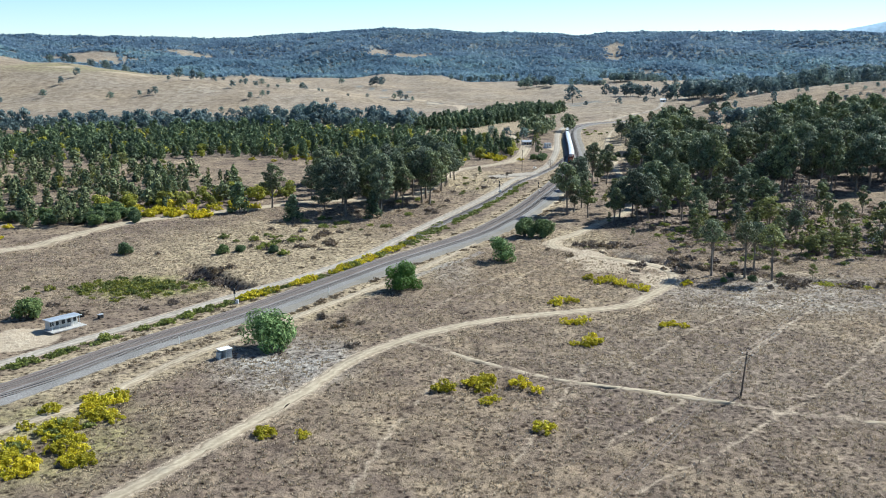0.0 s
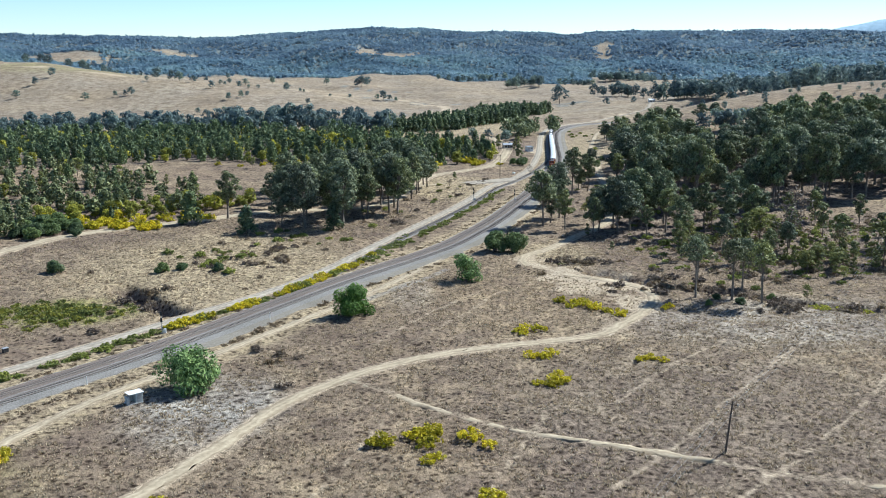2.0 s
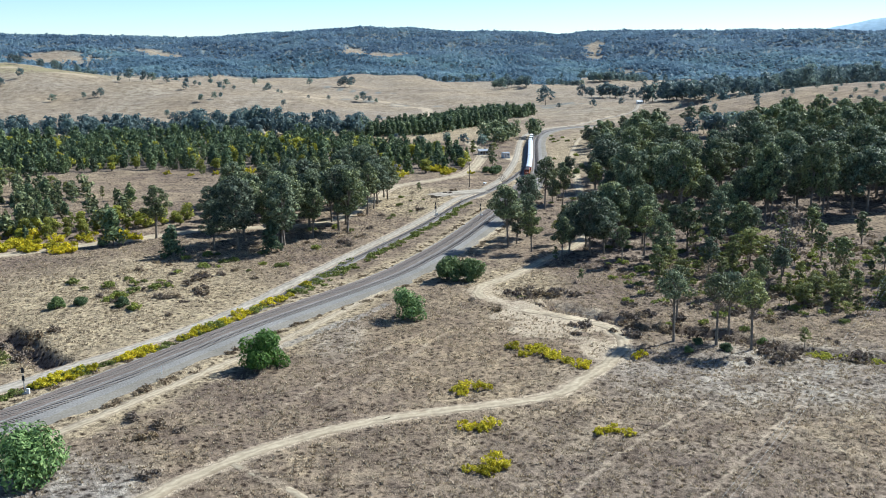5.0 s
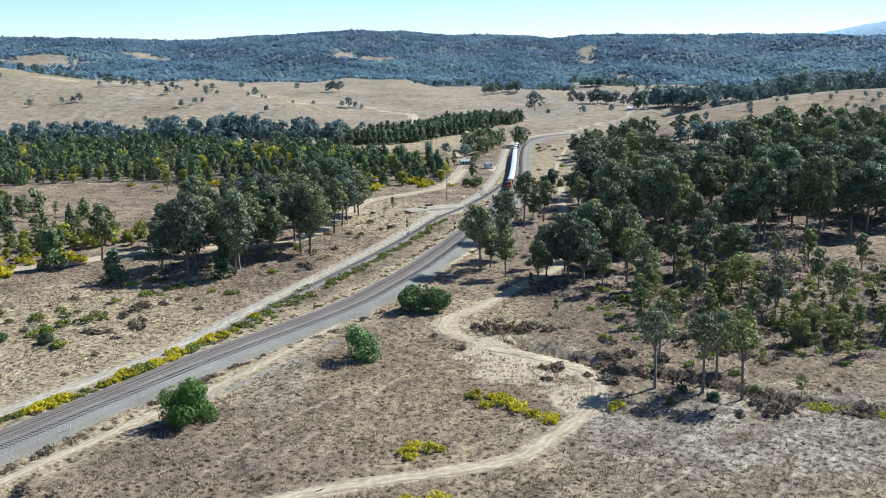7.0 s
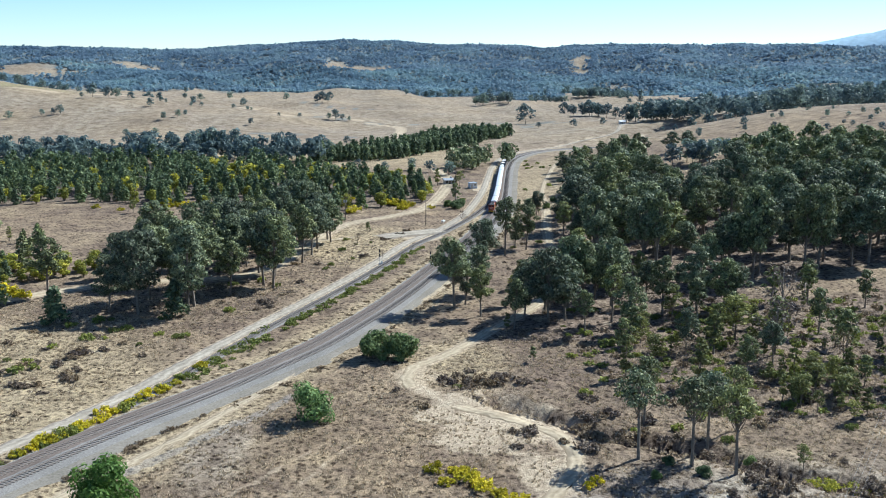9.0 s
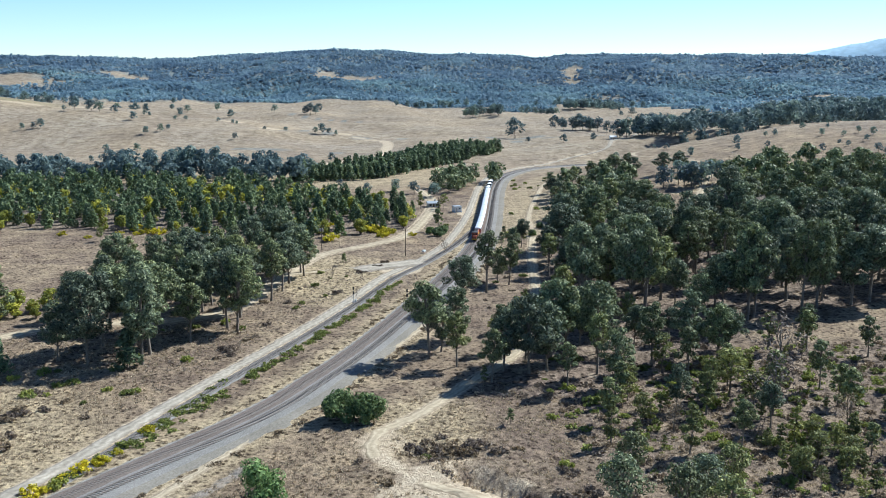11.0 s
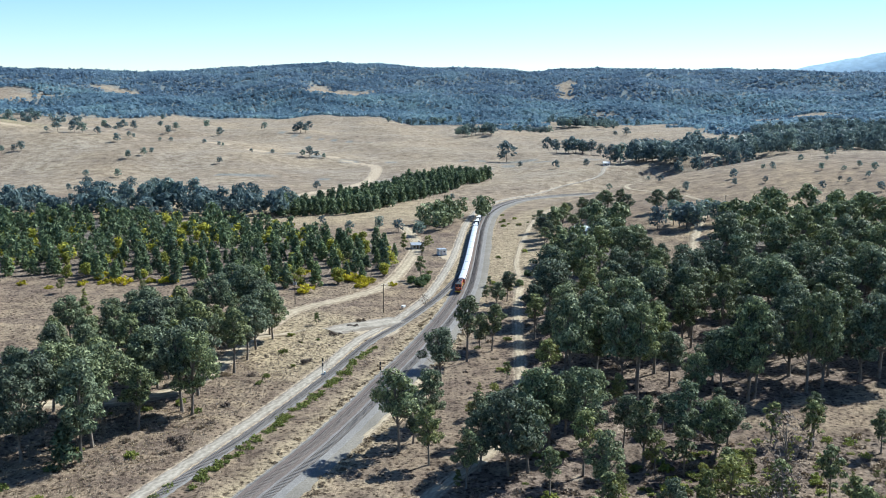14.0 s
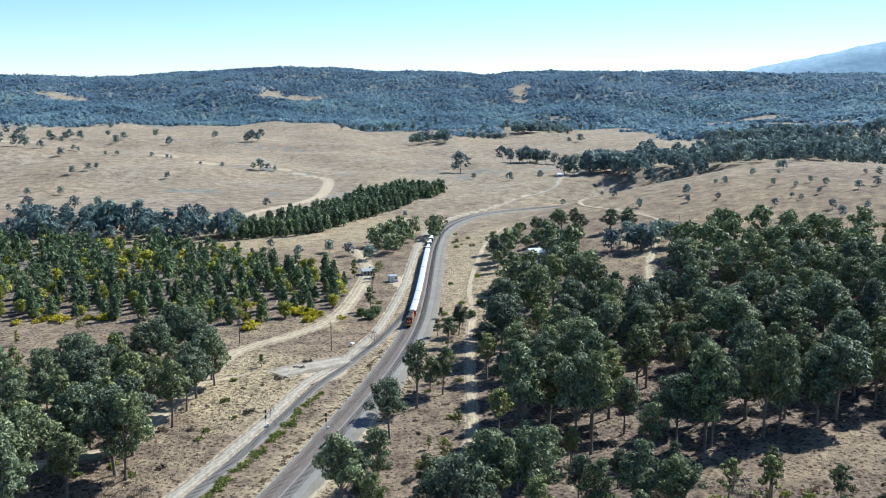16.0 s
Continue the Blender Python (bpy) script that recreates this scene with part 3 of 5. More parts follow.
ribbon("rail_bed", MAIN + side(MAIN) * -2.1, [(-2.3, 0.31), (-1.4, 0.34), (1.4, 0.34), (2.2, 0.31)], M_RUSTY, "rust-brown ballast under the older railway track", "rail bed", 0.11, 0.1, 8)
ribbon("shoulder", MAIN[128:] + side(MAIN)[128:] * 7.0, [(-2.2, 0.06), (-0.8, 0.04), (1.2, 0.02), (2.4, -0.3)], M_SHOULDER, "pale crushed-stone shoulder beside the ballast", "shoulder", 0.08, 0.2, 9)
ribbon("rail_bed", SIDING[150:], [(-2.2, -0.3), (-1.5, 0.08), (1.5, 0.08), (2.2, -0.3)], M_BALLAST, "thin grey ballast of the weedy siding", "rail bed", 0.1, 0.15, 10)


def railway(line, top, a=0, b=10 ** 6, name="railway_track", label=""):
    """Rails and sleepers of one track along a line."""
    line = line[a:b]
    thing = tagged(new(name, None), label, "railway track")
    n, base = side(line), land(line[:, 0], line[:, 1])
    for o in (-0.72, 0.72):
        rows = []
        for dx, h in ((-0.075, 0.0), (-0.04, 0.16), (0.04, 0.16), (0.075, 0.0)):
            p = line + n * (o + dx)
            rows.append(np.stack([p[:, 0], p[:, 1], base + top + h], 1))
        V = np.stack(rows, 1).reshape(-1, 3)
        i = np.arange(len(V)).reshape(len(line), 4)
        F = np.stack([i[:-1, :-1], i[:-1, 1:], i[1:, 1:], i[1:, :-1]], -1).reshape(-1, 4)
        part("rail", mesh_of("rail", V, F, M_RAIL), thing)
    q = spline(line[::5], 0.75)
    n, base = side(q), land(q[:, 0], q[:, 1])
    d = np.stack([-n[:, 1], n[:, 0]], 1)
    single = (q[:, 1] > 236) & (q[:, 1] < 330)
    box = [(sx * 1.25, sy * 0.13, h) for h in (-0.12, 0.02) for sx, sy in ((-1, -1), (1, -1), (1, 1), (-1, 1))]
    five = np.array([(4, 5, 6, 7), (0, 1, 5, 4), (1, 2, 6, 5), (2, 3, 7, 6), (3, 0, 4, 7)])
    rows = [np.concatenate([q + n * a + d * b, (base + top + h)[:, None]], 1)[~single] for a, b, h in box]
    V = np.stack(rows, 1).reshape(-1, 3)
    F = (np.arange(int((~single).sum()))[:, None, None] * 8 + five[None]).reshape(-1, 4)
    tagged(part("far_sleeper", mesh_of("far_sleeper", V, F, M_SLEEPER), thing), kind="stuff")
    one = mesh_of("sleeper", np.array(box), five, M_SLEEPER)
    for i in np.nonzero(single)[0]:
        part("sleeper", one, thing, at=pose(q[i, 0], q[i, 1], base[i] + top, 0, 0, math.degrees(math.atan2(n[i, 1], n[i, 0]))))
    return thing


LEFT_LINE, RIGHT_LINE = MAIN - side(MAIN) * 2.1, MAIN + side(MAIN) * 2.1
railway(LEFT_LINE, 0.48, 20, 620, label="rust-coloured railway track on brown ballast")
railway(RIGHT_LINE, 0.48, 20, 620, label="steel railway track on grey ballast")
railway(SIDING, 0.24, 150, 10 ** 6, label="old siding track half sunk in gravel and weeds")


# ---- plants ----
def sprays(centres, radii, count, size, seed, squash=0.8, lift=0.3, spread=0.4):
    """Three-cornered leaf sprays laid over the outside of clumps, as corners and faces."""
    r = rng(seed)
    w = np.array(radii) ** 2
    pick = r.choice(len(radii), count, p=w / w.sum())
    d = r.standard_normal((count, 3))
    d /= np.linalg.norm(d, axis=1)[:, None]
    rad = np.array(radii)[pick] * (0.62 + 0.45 * r.random(count) ** 0.6)
    p = np.array(centres)[pick] + d * rad[:, None] * np.array([1, 1, squash])
    n = d + r.standard_normal((count, 3)) * spread + np.array([0, 0, lift])
    n /= np.linalg.norm(n, axis=1)[:, None]
    a = np.cross(n, r.standard_normal((count, 3)))
    a /= np.linalg.norm(a, axis=1)[:, None]
    b = np.cross(n, a)
    s = size * (0.55 + 0.8 * r.random(count))[:, None]
    V = np.stack([p - a * s * 0.75, p + a * s * 0.45 + b * s * 0.34, p + a * s * 0.7 - b * s * 0.32 - n * s * 0.2], 1).reshape(-1, 3)
    return V, np.arange(count * 3).reshape(-1, 3)


def tubes(paths, sides=5):
    """Tapered limbs: each path is a list of (place, radius)."""
    V, F = [], []
    for path in paths:
        base = len(V)
        for k, (p, rad) in enumerate(path):
            for j in range(sides):
                a = 6.283 * j / sides
                V.append((p[0] + rad * math.cos(a), p[1] + rad * math.sin(a), p[2]))
            if k:
                for j in range(sides):
                    o, q = base + (k - 1) * sides, base + k * sides
                    F.append((o + j, o + (j + 1) % sides, q + (j + 1) % sides, q + j))
    return np.array(V), np.array(F)


def gum_shape(seed, h, width, bare, clumps, leaves, size, thin=1.0):
    """A gum: leaning trunk, limbs that carry clumps, a ragged crown with gaps."""
    r = rng(seed)
    lean = r.uniform(-0.06, 0.06, 2) * h
    cs, rs, paths = [], [], []
    fork = h * (bare + 0.12)
    trunk = [((0, 0, -0.4), 0.024 * h), ((lean[0] * 0.15, lean[1] * 0.15, h * 0.12), 0.017 * h), ((lean[0] * 0.5, lean[1] * 0.5, fork), 0.013 * h), ((lean[0], lean[1], h * 0.82), 0.004 * h)]
    paths.append(trunk)
    for k in range(clumps):
        f = (k + 0.5) / clumps
        z = h * (bare + 0.12 + (0.80 - bare) * f) + r.uniform(-0.03, 0.03) * h
        reach = width * 0.5 * (1 - abs(f - 0.38) ** 1.5 * 1.5) * r.uniform(0.3, 0.95)
        a = k * 2.4 + r.uniform(-0.5, 0.5)
        c = (lean[0] * f + reach * math.cos(a), lean[1] * f + reach * math.sin(a), z)
        cs.append(c)
        rs.append(width * r.uniform(0.12, 0.22) * thin * (18 / clumps) ** 0.42)
        z0 = h * (bare * 0.85 + 0.45 * f * (1 - bare))
        q = (lean[0] * z0 / h, lean[1] * z0 / h, z0)
        m = tuple(q[i] * 0.45 + c[i] * 0.55 - (0.03 * h if i == 2 else 0) for i in range(3))
        if k % 2 == 0 or bare > 0.3:
            paths.append([(q, 0.008 * h), (m, 0.0055 * h), (c, 0.002 * h)])
    return paths, sprays(cs, rs, leaves, size, seed + 500, 0.62, 0.35, 0.45)


def cone_shape(seed, h, width, leaves, size):
    """A young plantation tree: straight stem, narrow pointed crown of many whorls."""
    r = rng(seed)
    cs, rs = [], []
    n = 13
    for k in range(n):
        f = k / (n - 1)
        reach = width * 0.5 * (1 - f) ** 0.55 * r.uniform(0.3, 0.85)
        a = k * 2.4 + r.uniform(-0.6, 0.6)
        cs.append((reach * math.cos(a), reach * math.sin(a), h * (0.14 + 0.76 * f)))
        rs.append(width * (0.27 - 0.10 * f) * r.uniform(0.8, 1.3))
    return [[((0, 0, -0.3), 0.02 * h), ((0, 0, h * 0.5), 0.012 * h), ((0, 0, h * 0.95), 0.003 * h)]], sprays(cs, rs, leaves, size, seed + 700, 1.1)


def bush_shape(seed, h, width, leaves, size):
    """A round bush, foliage nearly to the ground, several stems."""
    r = rng(seed)
    cs, rs, paths = [], [], []
    for k in range(16):
        f = r.random()
        a, reach = k * 2.4 + r.uniform(-0.4, 0.4), width * 0.36 * math.sqrt(r.random()) * (1.0 - 0.35 * f)
        c = (reach * math.cos(a), reach * math.sin(a), h * (0.14 + 0.6 * f))
        cs.append(c)
        rs.append(width * r.uniform(0.15, 0.23))
        if k % 3 == 0:
            paths.append([((c[0] * 0.12, c[1] * 0.12, -0.2), 0.035 * h), ((c[0] * 0.5, c[1] * 0.5, c[2] * 0.55), 0.02 * h), (c, 0.006 * h)])
    return paths, sprays(cs, rs, leaves, size, seed + 900, 0.85)


def low_shape(seed, h, width, leaves, size):
    """A low spreading shrub of loose uneven tufts."""
    r = rng(seed)
    cs, rs, paths = [], [], []
    for k in range(22):
        a, reach = r.uniform(0, 6.283), width * 0.47 * math.sqrt(r.random())
        c = (reach * math.cos(a) * 1.15, reach * math.sin(a) * 0.85, h * r.uniform(0.15, 0.8) * (1.1 - reach / width))
        cs.append(c)
        rs.append(width * r.uniform(0.06, 0.14))
        if k % 4 == 0:
            paths.append([((c[0] * 0.3, c[1] * 0.3, -0.2), 0.03), (c, 0.01)])
    return paths, sprays(cs, rs, leaves, size, seed + 1100, 0.9, 0.35, 0.8)


def plant(name, shape, leaves, label, category, group, wood="trunk", crown="crown", bark=None):
    """A plant as a thing with its wood and its foliage; kept at the origin as the first of its kind."""
    paths, (V, F) = shape
    thing = tagged(new(name, None), label, category, group)
    tv, tf = tubes(paths)
    part(wood, mesh_of(wood, tv, tf, bark or M_BARK, smooth=True), thing)
    part(crown, mesh_of(crown, V, F, leaves), thing)
    return thing


used_first = set()


def put(first, x, y, scale=1.0, turn=None, wide=1.0, r=None):
    """Stand a plant at a place; the first use moves the original there."""
    turn = random.uniform(0, 360) if turn is None else turn
    m = pose(x, y, land_at(x, y) - 0.05, 0, 0, turn)
    if first.name in used_first:
        ob = copy_thing(first, m)
    else:
        ob = first
        used_first.add(first.name)
        ob.matrix_basis = m
    ob.scale = (scale * wide, scale * wide, scale)
    return ob


def scatter(poly, gap, seed, keep=None, limit=10 ** 6):
    """Places inside a polygon, no two closer than the gap."""
    r = rng(seed)
    px, py = [p[0] for p in poly], [p[1] for p in poly]
    n = int((max(px) - min(px)) * (max(py) - min(py)) / gap ** 2 * 3.0)
    x, y = r.uniform(min(px), max(px), n), r.uniform(min(py), max(py), n)
    ok = inside(x, y, poly)
    if keep is not None:
        ok &= keep(x, y, r)
    cells, out = {}, []
    for a, b in zip(x[ok], y[ok]):
        i, j = int(a // gap), int(b // gap)
        if any((a - c) ** 2 + (b - d) ** 2 < gap * gap for u in (-1, 0, 1) for v in (-1, 0, 1) for c, d in cells.get((i + u, j + v), ())):
            continue
        cells.setdefault((i, j), []).append((a, b))
        out.append((a, b))
        if len(out) >= limit:
            break
    return out


def clear_of(x, y, gap=5.0):
    """True where no line of way runs."""
    ok = np.ones(x.shape, dtype=bool)
    for line, g in ((MAIN, 10), (ROAD, 6), (SIDING, 5), (DIRT, 3.5), (ACCESS, 3), (BUSHROAD, 5), (GATEROAD, 5)):
        ok &= away(x, y, line[::5]) > g
    return ok


WOODLAND = "gum trees of the open woodland"
gums = [plant("gum_tree", gum_shape(s, 17, w, b, c, int(n * 1.06), 0.47, th), M_GUM if s % 3 else M_GUM_B, "grey-green gum tree with a bare trunk on dry leaf litter", "tree", WOODLAND)
        for s, w, b, c, n, th in ((1, 10, 0.34, 30, 4000, 1.0), (2, 11.5, 0.22, 38, 4800, 1.0), (3, 8.5, 0.28, 28, 3200, 1.0), (4, 12, 0.34, 34, 4600, 0.95), (5, 9, 0.18, 32, 3900, 1.05), (6, 8, 0.38, 22, 2300, 0.9))]
thin_gums = [plant("young_gum_tree", gum_shape(20 + s, 9, (4.6, 3.8, 5.4)[s], (0.2, 0.12, 0.3)[s], 13, 850, 0.46), (M_GUM_B, M_YOUNG, M_YOUNG)[s], "slender young gum tree with a light crown", "tree", "young gums at the wood's edge") for s in range(3)]
ycones = [plant("wattle_tree", bush_shape(50 + s, 7, 6, 700, 0.62), M_YGREEN, "yellow-green bushy wattle tree at the plantation", "tree", "wattle trees of the plantation") for s in range(2)]
cones = [plant("plantation_tree", cone_shape(40 + s, 9, 4.6, 680, 0.75), M_CONE, "pointed dark green young tree in a plantation", "tree", "plantation trees") for s in range(4)]

# the row along the cutting: place and height in metres
ROW_TREES = ((-40.5, 392, 25), (-26, 392, 27), (-18, 414, 18), (-26.5, 402, 26), (-9.5, 428, 25), (-6, 425, 24), (-22, 437, 23), (-1, 463, 22), (-8, 442, 24), (4, 509, 19), (2, 489, 20), (6, 502, 18), (-75, 414, 20),
             (-56, 431, 18), (-42, 410, 22), (-50, 396, 17), (-33, 409, 21), (-14, 446, 22), (1, 476, 19), (-2, 520, 18))
for k, (x, y, h) in enumerate(ROW_TREES):
    put(gums[(k * 3 + 1) % 5], x, y, h / 16.5, wide=0.95 if h > 20 else 1.1)
# trees beside the line, on the wood's edge and the tall stand behind it
EDGE_TREES = ((52.5, 397, 22), (59.8, 388, 15.5), (56, 403, 14), (61, 415, 16), (65, 448, 19), (74.5, 474, 23), (84, 487, 17), (80, 490, 13), (91, 545, 12), (97, 561, 13), (73, 402, 14), (78.5, 380, 22), (83.5, 382, 20), (86, 394, 23),
              (90, 393, 21), (96.5, 380, 17), (100, 398, 21), (106, 415, 15), (110, 397, 14), (112, 384, 18), (123.6, 390, 20), (131, 388, 16), (134.7, 391, 14), (159.5, 398, 13), (68, 374, 15), (72, 384, 18),
              (103, 436, 31), (117.5, 432, 29), (121, 429, 30), (115, 469, 25), (129, 465, 26), (104, 483, 15), (148, 477, 23), (152, 480, 22), (153, 427, 31), (156, 430, 28), (162, 449, 25), (173, 434, 30), (179, 437, 30), (192, 440, 24),
              (179, 466, 25), (189, 464, 25), (200, 464, 24), (214, 460, 24), (155, 504, 24), (167, 527, 24), (128, 508, 24), (143, 502, 24), (110, 352, 12), (128, 340, 11), (118, 330, 11))
for k, (x, y, h) in enumerate(EDGE_TREES):
    put(gums[(k * 2 + k // 3) % 6], x, y, h / 16.5, wide=0.8 if h > 24 else 1.0)
# the slender gums by the gully, bare-stemmed with small high crowns
tall_gums = [plant("tall_gum_tree", gum_shape(15 + s, 17, w, 0.5, 20, n, 0.46, 1.05), M_GUM_B if s else M_GUM, "tall slender gum with a bare pale trunk and small dark crown", "tree", "tall gums by the gully") for s, w, n in ((0, 8.5, 1900), (1, 7.5, 1500), (2, 8, 1700))]
for k, (x, y, h) in enumerate(((83, 287, 18), (92, 283, 18.5), (99, 279, 18), (97, 290, 17), (88, 304, 15.5), (106, 300, 14.5))):
    put(tall_gums[k % 3], x, y, h / 17)
r = rng(60)
LEFT_WOOD = [(-66, 436), (-30, 412), (-12, 436), (-1, 468), (2, 500), (-8, 535), (-40, 530), (-66, 490)]
for k, (x, y) in enumerate(scatter(LEFT_WOOD, 8.0, 58, lambda x, y, q: clear_of(x, y) & (q.random(x.shape) < 0.75))):
    put(gums[k % 5], x, y, r.uniform(0.85, 1.35), wide=r.uniform(0.9, 1.15))
spots = scatter(RIGHT_WOOD, 9.6, 61, lambda x, y, q: clear_of(x, y) & ((np.abs(x - 147) > 13) | (y < 640) | (y > 712)) & (np.hypot(x - 147, y - 460) > 15) & (waves(x, y, 55, 59) + q.uniform(-0.6, 0.6, x.shape) > -0.5))
spots = [p for p in spots if min(math.hypot(p[0] - e[0], p[1] - e[1]) for e in EDGE_TREES) > 6.5]
spots.sort(key=lambda p: math.hypot(p[0] - 60, p[1] - 150))
for k, (x, y) in enumerate(spots[:170]):
    low, high = (0.55, 1.1) if y < 425 else (0.95, 1.6)
    put(gums[int(r.integers(0, 6))], x, y, r.uniform(low, high), wide=r.uniform(0.85, 1.2))
rest_wood = spots[170:]


def woods(name, places, shapes, material, label, lo, hi, seed, category="woodland", stems=True):
    """Many trees in one mesh."""
    r, vs, fs, tvs, tfs, n, tn = rng(seed), [], [], [], [], 0, 0
    x, y = np.array([p[0] for p in places]), np.array([p[1] for p in places])
    z = land(x, y)
    for k in range(len(x)):
        paths, (V, F) = shapes[int(r.integers(0, len(shapes)))]
        s, a = r.uniform(lo, hi), r.uniform(0, 6.283)
        c, d = math.cos(a) * s, math.sin(a) * s
        W = np.stack([V[:, 0] * c - V[:, 1] * d + x[k], V[:, 0] * d + V[:, 1] * c + y[k], V[:, 2] * s * r.uniform(0.85, 1.15) + z[k] - 0.2], 1)
        vs.append(W)
        fs.append(F + n)
        n += len(V)
    return tagged(new(name, mesh_of(name, np.concatenate(vs), np.concatenate(fs), material)), label, category, kind="stuff")


if rest_wood:
    woods("woodland", rest_wood, [gum_shape(80 + s, 15, 10, 0.2, 16, 760, 1.1) for s in range(5)], M_GUM, "dense grey-green gum woodland on the slope", 0.95, 1.45, 62)

# plantation: the nearest trees each a thing, the rest one wood
spots = scatter(PLANTATION, 6.4, 63, lambda x, y, q: clear_of(x, y) & (waves(x, y, 45, 57) + q.uniform(-0.6, 0.6, x.shape) > -0.55))
spots.sort(key=lambda p: p[1] - 0.35 * p[0])
for k, (x, y) in enumerate(spots[:200]):
    put(ycones[k % 2] if r.random() < 0.2 else cones[k % 4], x, y, r.uniform(0.7, 1.4), wide=r.uniform(0.9, 1.2))
far_cones = [cone_shape(140 + s, 9.5, 4.8, 260, 1.1) for s in range(4)]
yellow = [p for k, p in enumerate(spots[200:]) if k % 4 == 0]
woods("plantation", [p for k, p in enumerate(spots[200:]) if k % 4], far_cones + [gum_shape(160 + s, 10, 6.5, 0.08, 13, 260, 1.15) for s in range(3)], M_CONE, "dense plantation of pointed dark green young trees", 0.7, 1.45, 64)
woods("wattle_wood", yellow, [bush_shape(150 + s, 6, 6, 240, 1.0) for s in range(3)], M_YGREEN, "yellow-green wattle trees among the plantation", 0.8, 1.6, 68)
spots = scatter(SPARSE_LEFT, 6.2, 65, lambda x, y, q: clear_of(x, y) & (waves(x, y, 42, 66) + q.uniform(-0.5, 0.5, x.shape) > 0.12))
for k, (x, y) in enumerate(spots[:95]):
    put(ycones[k % 2] if k % 7 == 0 else thin_gums[k % 3] if k % 3 else cones[k % 4], x, y, r.uniform(0.6, 1.25), wide=r.uniform(0.9, 1.3))
woods("plantation", spots[95:], far_cones + [gum_shape(170 + s, 9, 6, 0.12, 9, 220, 1.2) for s in range(4)], M_GUM_B, "scattered young trees on dry ground before the plantation", 0.6, 1.25, 67)

WATTLE_STAND = [(-150, 400), (-125, 408), (-100, 420), (-72, 442), (-68, 458), (-95, 456), (-130, 432), (-160, 415)]
for k, (x, y) in enumerate(scatter(WATTLE_STAND, 5.5, 69, lambda x, y, q: clear_of(x, y) & (q.random(x.shape) < 0.8))):
    put(ycones[k % 2], x, y, r.uniform(0.6, 1.25), wide=r.uniform(1.0, 1.3))
for x, y, s in ((-87, 403, 1.45), (-61, 383, 1.2), (-29, 389, 1.2)):
    put(cones[1], x, y, s, wide=1.25)

# creek-line woods, the dark strip by the bend, clumps on the flats
gum_far = [gum_shape(180 + s, 14, 11, 0.14, 11, 220, 1.9) for s in range(5)]
STRIP = [(-30, 800), (25, 812), (60, 890), (135, 1050), (95, 1105), (40, 960), (-10, 850), (-40, 830)]
CREEK = [(-420, 770), (-190, 800), (-60, 790), (-25, 800), (-40, 840), (-160, 870), (-300, 840), (-430, 830)]
BEND = [(70, 735), (95, 765), (112, 822), (95, 830), (75, 800), (62, 760)]
woods("creek_wood", scatter(STRIP, 5.5, 70), [cone_shape(190 + s, 12, 6.5, 190, 1.8) for s in range(3)], M_CONE, "dark narrow belt of creek-side trees", 0.8, 1.2, 71)
woods("creek_wood", scatter(CREEK, 9, 72, lambda x, y, q: q.random(x.shape) < 0.7), gum_far, M_HAZEGUM, "uneven line of gum trees along the creek", 0.6, 1.5, 73)
woods("creek_wood", scatter(BEND, 6.5, 74, lambda x, y, q: (away(x, y, ROAD[::5]) > 7) & (q.random(x.shape) < 0.6)), gum_far, M_GUM, "leafy clump of trees beside the gravel road", 0.7, 1.1, 75)
EASTWOOD = [(262, 1130), (330, 1010), (420, 960), (560, 930), (900, 900), (1000, 1250), (760, 1500), (560, 1560), (520, 1400), (420, 1260), (330, 1200)]
woods("woodland", scatter(EASTWOOD, 14, 76, lambda x, y, q: waves(x, y, 190, 77) + q.uniform(-0.4, 0.4, x.shape) > -0.35, 1500), gum_far, M_HAZEGUM, "gum woodland on the flat beyond the bare slope", 0.9, 1.6, 78)
HOUSEWOOD = [(128, 690), (140, 660), (178, 690), (196, 745), (182, 785), (150, 775), (132, 745)]
for k, (x, y) in enumerate(scatter(HOUSEWOOD, 9, 79, lambda x, y, q: (np.hypot(x - 155, y - 706) > 10) & ((np.abs(x - 150) > 11) | (y > 708)) & clear_of(x, y))):
    put(gums[k % 6], x, y, r.uniform(0.55, 0.85), wide=1.25)
for k, (x, y, s) in enumerate(((212, 722, .9), (206, 735, .85), (218, 738, .8), (226, 700, .7))):
    put(gums[k % 6], x, y, s, wide=1.3)

# single trees and small clumps on the open hills
HILL_TREES = ((170, 1264, 25), (240, 1413, 19), (250, 1420, 15), (264, 1141, 20), (399, 1661, 14), (380, 1655, 9), (-364, 1223, 11), (-382, 1215, 8), (-370, 1218, 8), (-380, 1342, 7), (-363, 1332, 18), (-340, 1323, 15), (-330, 1321, 14), (-312, 1319, 10),
              (-276, 1321, 7), (-270, 1320, 6), (-237, 1311, 6), (-225, 1314, 6), (-187, 1322, 6), (-170, 1322, 6), (-165, 1321, 5), (-128, 1296, 5), (-100, 1276, 6), (-56, 1261, 13), (-64, 1264, 8), (-48, 1262, 8), (-40, 1258, 6),
              (-123, 1782, 20), (-130, 1778, 16), (-115, 1785, 17), (-232, 1162, 9), (-221, 1178, 9), (-216, 1192, 7), (-140, 1167, 8), (-248, 1078, 8), (-220, 1084, 9), (-181, 990, 11), (-165, 1001, 9), (-109, 831, 24), (-114, 836, 20),
              (-106, 899, 10), (-31, 820, 19), (-24, 824, 15), (-235, 926, 10), (-217, 985, 12), (90, 905, 5), (208, 679, 15))
lone = [(x, y, h / 14) for x, y, h in HILL_TREES]
